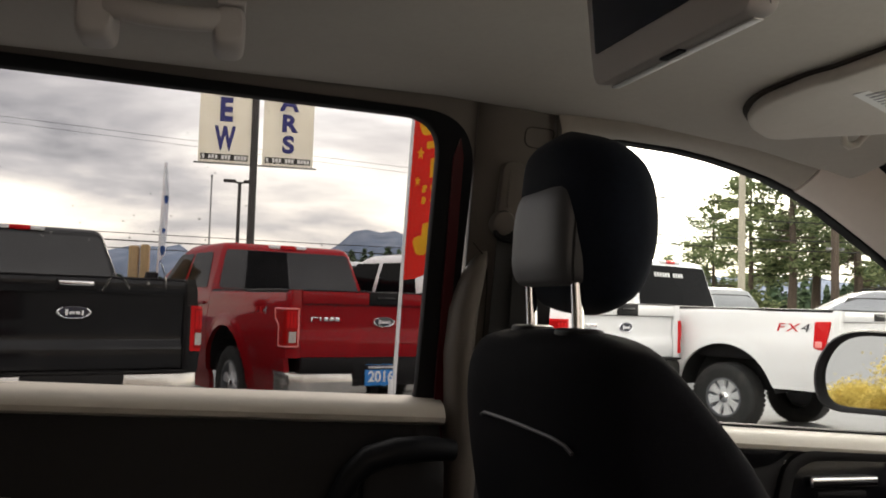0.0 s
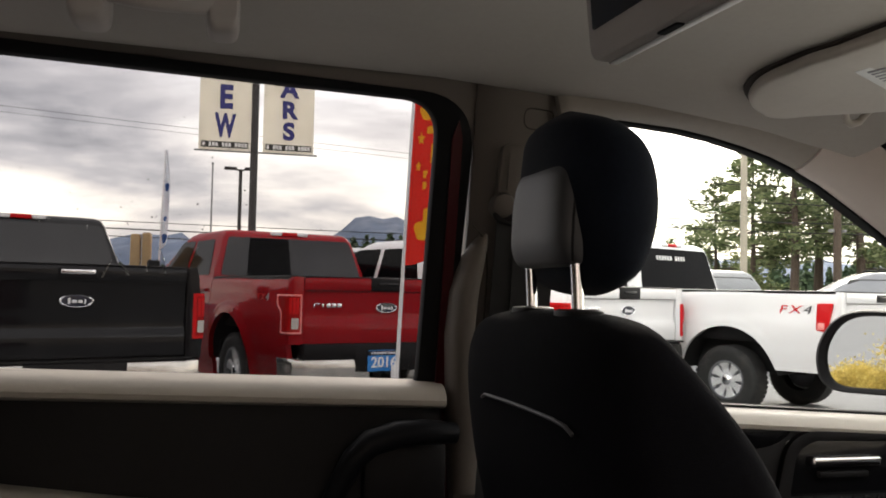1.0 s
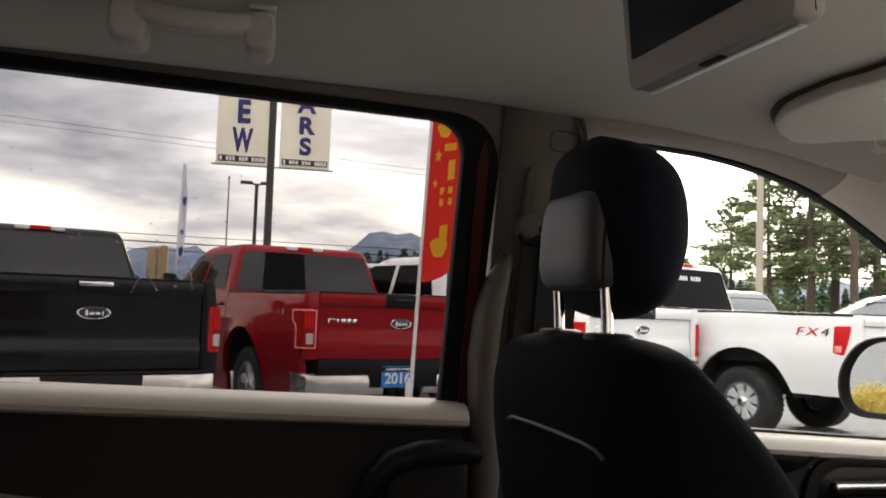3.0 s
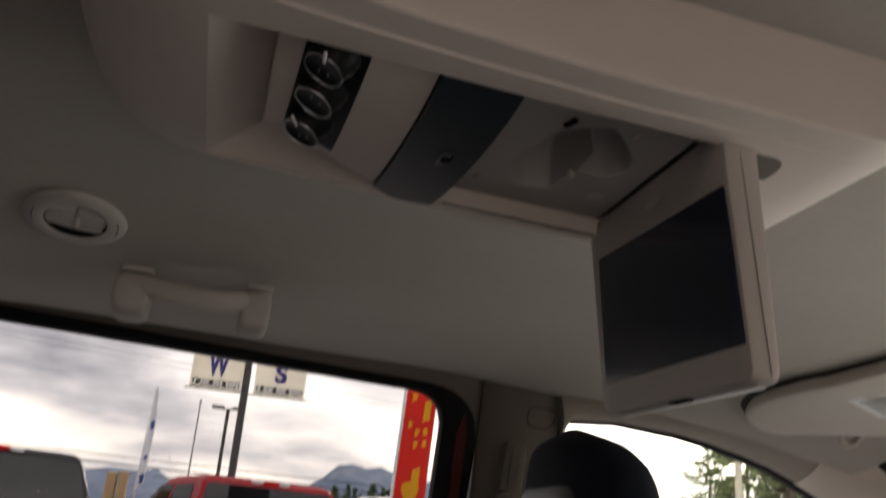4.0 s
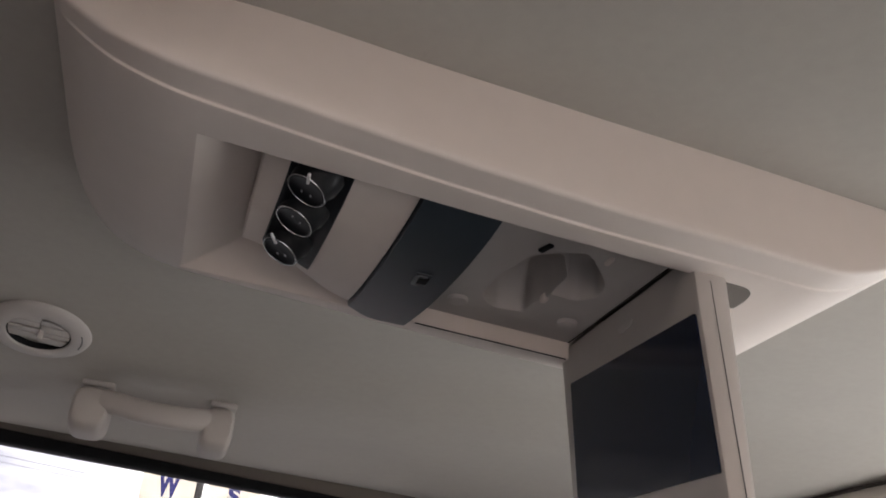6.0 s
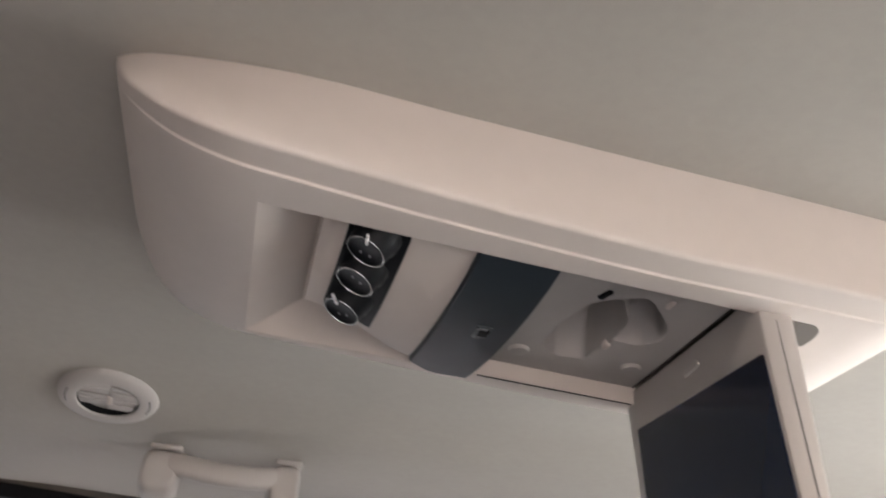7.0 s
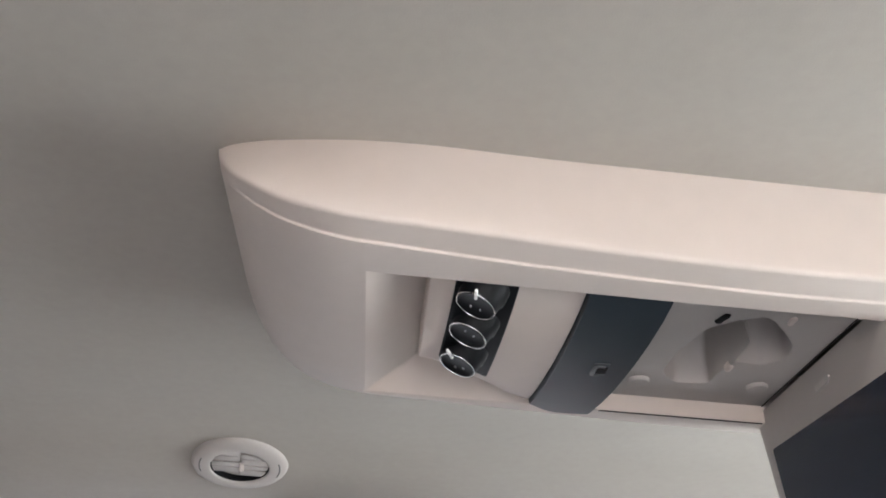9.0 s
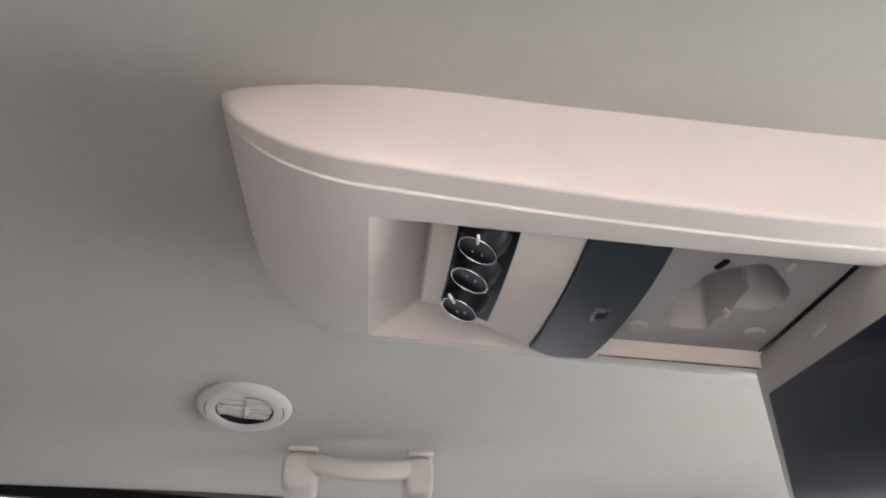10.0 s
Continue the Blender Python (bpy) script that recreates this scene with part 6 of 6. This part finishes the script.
pickup("black pickup truck with chrome bumper seen tail-on", (-1.01, 6.62, 0), 22, M_PBLACK, "chrome", lamp_x=0.905, top=1.485, roof=2.03, scale=0.945, badge_z=1.215, lamp_z=(0.92, 1.285))
pickup("red metallic pickup truck with blue dealer plate", (1.487, 8.10, 0), 19.5, M_PRED, "half", lamp_x=0.872, plate=True, decal=M_GREYPRINT, axle=1.62, bumper_z=-0.115)
pickup("light silver pickup truck parked beside white trucks", (4.10, 8.37, 0), 27, M_PWHITE, "half", lamp_x=0.925, top=1.34, roof=1.90, lamp_z=(0.82, 1.175))
pickup("white heavy-duty pickup truck with slanted side decal", (6.638, 7.736, 0), 27, M_PWHITE, "heavy", top=1.43, roof=2.08, decal=M_CHARPRINT, scale=0.93, stretch=0.43)
pickup("pale grey pickup truck behind the red truck", (3.15, 14.6, 0), 10, M_PSILVER, "half", top=1.42, roof=2.08)


def wagon(name, label, at, heading, paint, length=4.9, height=1.72, rails=True):
    t = thing(name, label, "car", Matrix.Translation(at) @ pose(0, 0, 0, 0, 0, heading), group="parked cars behind the trucks")
    ring = []
    for z, hw, y0, y1 in ((0.30, 0.86, 0.10, length - 0.1), (0.55, 0.93, 0.0, length), (0.85, 0.94, 0.02, length - 0.05), (1.02, 0.92, 0.06, length - 1.0), (height - 0.32, 0.83, 0.16, length - 1.45), (height - 0.08, 0.72, 0.30, length - 1.9), (height - 0.02, 0.64, 0.42, length - 2.05), (height, 0.40, 0.7, length - 2.3)):
        ring.append([Vector((x, y, z)) for x, y in rounded([(-hw, y0), (hw, y0), (hw, y1), (-hw, y1)], 0.18, 4)])
    part("car_body", loft(ring), paint, t, "painted body")
    z0, z1 = 1.06, height - 0.14
    hx = lambda z: lerp_table(z, ((1.02, 0.92), (height - 0.32, 0.83), (height - 0.08, 0.72)))
    for s in (1, -1):
        for y0, y1 in ((0.45, 1.35), (1.42, 2.30), (2.36, length - 1.75)):
            part("side_glass", slab(rounded([(y0, z0), (y1 + (0.25 if y1 > 2.5 else 0), z0), (y1, z1), (y0 + 0.05, z1)], 0.03), lambda u, v, e: Vector((s * (hx(v) + 0.004 - e), u, v)), 0.012), M_CARGLASS, t, "dark side glass", smooth=0)
        for y in (0.85, length - 0.95):
            wheel_part(t, s * 0.82, y, 0.34, s, 0.22, 5)
        if rails:
            part("roof_rail", tube([(s * 0.60, 0.55, height), (s * 0.62, 0.65, height + 0.05), (s * 0.62, length - 2.3, height + 0.05), (s * 0.60, length - 2.2, height)], 0.016, 8), M_BLACK, t, "black roof rail")
        part("tail_lamp", box((0.14, 0.06, 0.34), (s * 0.82, 0.05, 0.98), 0.02), M_LENS, t, "red tail lamp")
    yb = lambda v: lerp_table(v, ((1.02, 0.06), (height - 0.32, 0.16), (height - 0.08, 0.30)))
    part("rear_glass", slab(rounded([(-0.70, z0), (0.70, z0), (0.60, z1), (-0.60, z1)], 0.05), lambda u, v, e: Vector((u, yb(v) - 0.006 + e, v)), 0.015), M_CARGLASS, t, "dark rear window", smooth=0)
    return t


wagon("minivan", "pale grey minivan parked behind the trucks", (9.3, 14.7, 0), 12, M_PVAN, 5.0, 1.78, False)
wagon("estate_car", "grey estate car with roof rails", (14.4, 12.5, 0), 62, M_PGREY, 5.4, 1.76, True)
wagon("estate_car", "grey estate car among parked cars", (13.4, 20.6, 0), 40, M_PGREY, 4.8, 1.62, True)

# ---- signs, poles, flags ----
sign = thing("sign_pole", "dark steel pole with two cream banners in navy letters", "sign", Matrix.Translation((0.53, 22.0, 0)))
part("pole", rod((0, 0, 0), (0, 0, 8.2), 0.10, 0.09, 14), M_POLE, sign, "dark painted pole")
for s, text, x0 in ((-1, "NEW", -0.11), (1, "CARS", 0.22)):
    xm = x0 + s * 0.60 if s < 0 else x0 + 0.60
    zb_ = 4.60
    zt_ = zb_ + 2.62
    b = part("banner", slab(rounded([(xm - 0.62, zb_), (xm + 0.62, zb_), (xm + 0.62, zt_), (xm - 0.62, zt_)], 0.01), lambda u, v, e: Vector((u, -0.05 + 0.03 * math.sin((u - xm) * 3) * math.sin(v) + e, v)), 0.012), M_BANNER, sign, "cream vinyl banner")
    part("banner_arm", rod((0, -0.03, zb_ - 0.02), (xm + s * 0.72, -0.03, zb_ - 0.02), 0.022, 0.022, 8), M_GALV, sign, "steel banner arm")
    part("banner_arm", rod((0, -0.03, zt_ + 0.02), (xm + s * 0.68, -0.03, zt_ + 0.02), 0.022, 0.022, 8), M_GALV, sign, "steel banner arm")
    gap, size, foot = (0.71, 0.78, 0.57) if s < 0 else (0.53, 0.58, 0.52)
    for k, ch in enumerate(text):
        z = zb_ + foot + gap * (len(text) - 1 - k)
        lettering(ch, size, Matrix.Translation((xm, -0.085, z)) @ pose(0, 0, 0, 90, 0, 0) @ Matrix.Diagonal((0.56 if ch == "W" else 0.82 if s < 0 else 1.05, 1, 1, 1)), M_INK, b, "letter", 0.004, 0.036 if s < 0 else 0.027)
    mk = None
    for k in range(14):
        if k not in (1, 5, 9):
            mk = box((0.058, 0.01, 0.095), (xm - 0.50 + 0.077 * k, -0.088, zb_ + 0.13), 0.0, bm=mk)
    part("strip_bars", mk, M_WHITE, b, "plain bars in place of small print", smooth=0)
    part("strip", box((1.12, 0.006, 0.15), (xm, -0.078, zb_ + 0.13), 0.0), M_POLE, b, "dark strip at the banner's foot")

lamp = thing("street_lamp", "dark twin-headed lot lamp on a tall pole", "street lamp", Matrix.Translation((0.30, 30.0, 0)))
part("pole", rod((0, 0, 0), (0, 0, 5.2), 0.07, 0.06, 10), M_POLE, lamp, "dark lamp pole")
for s in (-1, 1):
    part("lamp_head", box((0.42, 0.28, 0.09), (s * 0.33, 0, 5.22), 0.03), M_POLE, lamp, "flat lamp head")
    part("lamp_arm", rod((0, 0, 5.15), (s * 0.2, 0, 5.2), 0.03, 0.03, 8), M_POLE, lamp)
thin = thing("slim_pole", "slim grey pole behind the trucks", "pole", Matrix.Translation((-0.65, 32.0, 0)))
part("pole", rod((0, 0, 0), (0, 0, 5.6), 0.035, 0.028, 8), M_GALV, thin)
part("finial", rod((0, 0, 5.58), (0, 0, 5.66), 0.05, 0.04, 8), M_GALV, thin)

# timber post behind the black truck
post = thing("timber_post", "stout weathered timber post with a split face", "post", Matrix.Translation((-1.10, 11.95, 0)))
bm = bmesh.new()
for k, (dx, hw, hh) in enumerate(((-0.070, 0.068, 1.93), (0.066, 0.062, 1.95))):
    bm = box((hw * 2 - 0.01, 0.17, hh), (dx, 0, hh / 2), 0.03, 3, bm=bm)
part("post_body", bm, M_WOOD, post)


def feather(name, label, at, heading, height, wid, cloth, z0, marks, pole_mat, foot=True, bow=0.0):
    """A tall feather flag on a bending pole, its cloth rippled."""
    t = thing(name, label, "flag", Matrix.Translation(at) @ pose(0, 0, 0, 0, 0, heading))
    part("flag_pole", tube([(0.035 * f * f + bow * f, 0, height * f) for f in [k / 10 for k in range(11)]], [0.016 - 0.008 * k / 10 for k in range(11)], 8), pole_mat, t, "pale flag pole")
    def cloth_pt(u, v, d=0.0):
        f = (z0 + (height - z0) * v) / height
        x = 0.035 * f * f + bow * f
        w = wid * min(1, 0.25 + 2.2 * (1 - v))
        return Vector((x + 0.012 + u * w, 0.025 * math.sin(u * 5 + v * 9) * u - 0.004 + d, z0 + (height - z0) * v - 0.10 * u * (1 - min(1, v * 8)) * 0 + (0.09 * u * u if v < 0.08 else 0) * (1 - v / 0.08)))
    part("flag_cloth", sheet([[cloth_pt(u / 8, v / 40) for u in range(9)] for v in range(41)], 0.002, direction=(0, 1, 0)), cloth, t, "rippled flag cloth", smooth=80)
    for kind, u0, v0, ru, rv, m in marks:
        pts = []
        if kind == "star":
            pts = [(u0 + ru * (1 if k % 2 == 0 else 0.42) * math.sin(math.pi * k / 5), v0 + rv * (1 if k % 2 == 0 else 0.42) * math.cos(math.pi * k / 5)) for k in range(10)]
        elif kind == "bar":
            pts = [(u0 - ru, v0 - rv - 0.004), (u0 + ru, v0 - rv + 0.004), (u0 + ru, v0 + rv + 0.004), (u0 - ru, v0 + rv - 0.004)]
        else:
            pts = [(u0 + ru * math.cos(a) * (1 + 0.2 * math.sin(3 * a)), v0 + rv * math.sin(a) * (1 + 0.15 * math.cos(2 * a))) for a in (2 * math.pi * k / 18 for k in range(18))]
        part("flag_mark", slab(pts, lambda u, v, e: cloth_pt(u, v, -0.004 - e), 0.0015), m, t, "plain printed shape", smooth=0)
    if foot:
        part("ground_stake", rod((0, 0, 0), (0, 0, 0.72), 0.045, 0.018, 10), pole_mat, t, "white tapered stake")
    return t


FY = M_FLAGYEL
feather("feather_flag", "red feather flag with yellow print on a white pole", (1.205, 6.38, 0.0), -13, 3.9, 0.225, M_FLAGRED, 1.453,
        (("blob", 0.50, 0.105, 0.26, 0.034, FY), ("bar", 0.62, 0.150, 0.12, 0.024, FY), ("bar", 0.62, 0.245, 0.20, 0.011, FY), ("bar", 0.62, 0.280, 0.20, 0.011, FY), ("star", 0.24, 0.300, 0.10, 0.017, FY), ("bar", 0.74, 0.345, 0.11, 0.030, FY), ("star", 0.28, 0.385, 0.13, 0.022, FY), ("bar", 0.66, 0.415, 0.20, 0.011, FY), ("blob", 0.42, 0.465, 0.22, 0.026, FY), ("star", 0.36, 0.53, 0.15, 0.022, FY), ("bar", 0.60, 0.60, 0.26, 0.014, FY), ("blob", 0.5, 0.68, 0.26, 0.03, FY)), M_WPOLE, bow=0.13)
feather("feather_flag", "white and blue feather flag furled by the wind", (-0.90, 12.0, 0.0), 0, 3.05, 0.075, M_FLAGWHT, 1.75,
        (("blob", 0.5, 0.10, 0.4, 0.06, M_FLAGBLU), ("blob", 0.45, 0.30, 0.25, 0.03, M_FLAGBLU), ("blob", 0.5, 0.62, 0.35, 0.05, M_FLAGBLU)), M_WPOLE, bow=0.02)
feather("feather_flag", "white feather flag with blue print beyond the trucks", (2.60, 11.6, 0.0), -6, 2.9, 0.085, M_FLAGWHT, 1.5, (("blob", 0.5, 0.26, 0.35, 0.06, M_FLAGBLU), ("blob", 0.5, 0.55, 0.35, 0.05, M_FLAGBLU)), M_WPOLE)

util = thing("utility_pole", "pale grey wooden utility pole among conifers", "utility pole", Matrix.Translation((17.25, 26.9, 0)))
part("pole", rod((0, 0, 0), (0, 0, 9.5), 0.13, 0.10, 12), M_UTIL, util)
part("cross_arm", box((1.6, 0.09, 0.11), (0, 0, 8.9), 0.01), M_UTIL, util)
dark = thing("utility_pole", "dark pole with cable fittings beside the conifers", "utility pole", Matrix.Translation((20.6, 26.4, 0)))
part("pole", rod((0, 0, 0), (0, 0, 6.6), 0.15, 0.12, 12), M_BARK, dark)
for s in (-0.25, 0.25):
    part("fitting", box((0.12, 0.2, 0.10), (s, 0, 3.62), 0.02), M_GALV, dark, "grey cable fitting")


for x, y in ((-30, 42), (62, 42), (-30, 44), (62, 44)):
    e = thing("utility_pole", "grey wooden utility pole carrying cables", "utility pole", Matrix.Translation((x, y, 0)))
    part("pole", rod((0, 0, 0), (0, 0, 11.2), 0.14, 0.11, 12), M_UTIL, e)


def cable(a, b, sag, r):
    pts = [Vector(a).lerp(Vector(b), k / 24) - Vector((0, 0, sag * 4 * (k / 24) * (1 - k / 24))) for k in range(25)]
    c = tagged(part("overhead_cable", tube(pts, r, 5), M_CABLE), "thin black overhead cable", "cable", group="overhead cables")
    return c


for k, (y, za, zb2, r) in enumerate(((42, 4.30, 4.10, 0.030), (42, 3.95, 3.75, 0.022), (42, 4.62, 4.45, 0.018), (44, 10.8, 8.1, 0.010), (44, 10.5, 7.85, 0.008))):
    cable((-30, y, za), (62, y, za + (zb2 - za) * 1.77), 0.5, r)
for z, z2 in ((5.6, 5.2), (4.9, 4.7), (4.2, 4.1), (3.9, 3.7)):
    cable((8, 29.5, z), (34, 24.0, z2), 0.25, 0.018)

# yellow-green shrubs behind the van, seen in the mirror
def shrub(at, r, h, seed):
    rng = random.Random(seed)
    t = thing("shrub", "yellow-green autumn shrub at the lot's edge", "shrub", Matrix.Translation(at), group="shrubs behind the van")
    limb = bmesh.new()
    verts, faces = [], []
    for k in range(26):
        a, f = rng.uniform(0, 6.28), rng.uniform(0.3, 1)
        tip = Vector((math.cos(a) * r * f, math.sin(a) * r * f, h * rng.uniform(0.45, 1.0) * (1.15 - 0.5 * f)))
        limb = tube([(0, 0, 0), tip * 0.5 + Vector((0, 0, 0.1)), tip], [0.04, 0.025, 0.008], 4, limb)
        for q in range(800):
            o = tip * rng.uniform(0.12, 1.06) + Vector((rng.gauss(0, 1), rng.gauss(0, 1), rng.gauss(0, 1))) * 0.17 * r
            s = rng.uniform(0.014, 0.028)
            ax = Vector((rng.gauss(0, 1), rng.gauss(0, 1), rng.gauss(0, 1))).normalized()
            bx = ax.orthogonal().normalized()
            m = len(verts)
            verts += [o - ax * s, o + bx * s * 0.6, o + ax * s, o - bx * s * 0.6]
            faces.append((m, m + 1, m + 2, m + 3))
    part("stems", limb, M_BARK, t)
    me = bpy.data.meshes.new("leaves")
    me.from_pydata([tuple(v) for v in verts], [], faces)
    me.materials.append(M_YELLOWLEAF)
    o = new("leaves", me)
    o.parent = t
    return t


shrub((-8.2, 2.80, 0), 0.72, 0.92, 3)
shrub((-8.6, 3.75, 0), 0.50, 0.36, 4)
shrub((-10.6, 2.6, 0), 0.8, 0.80, 5)
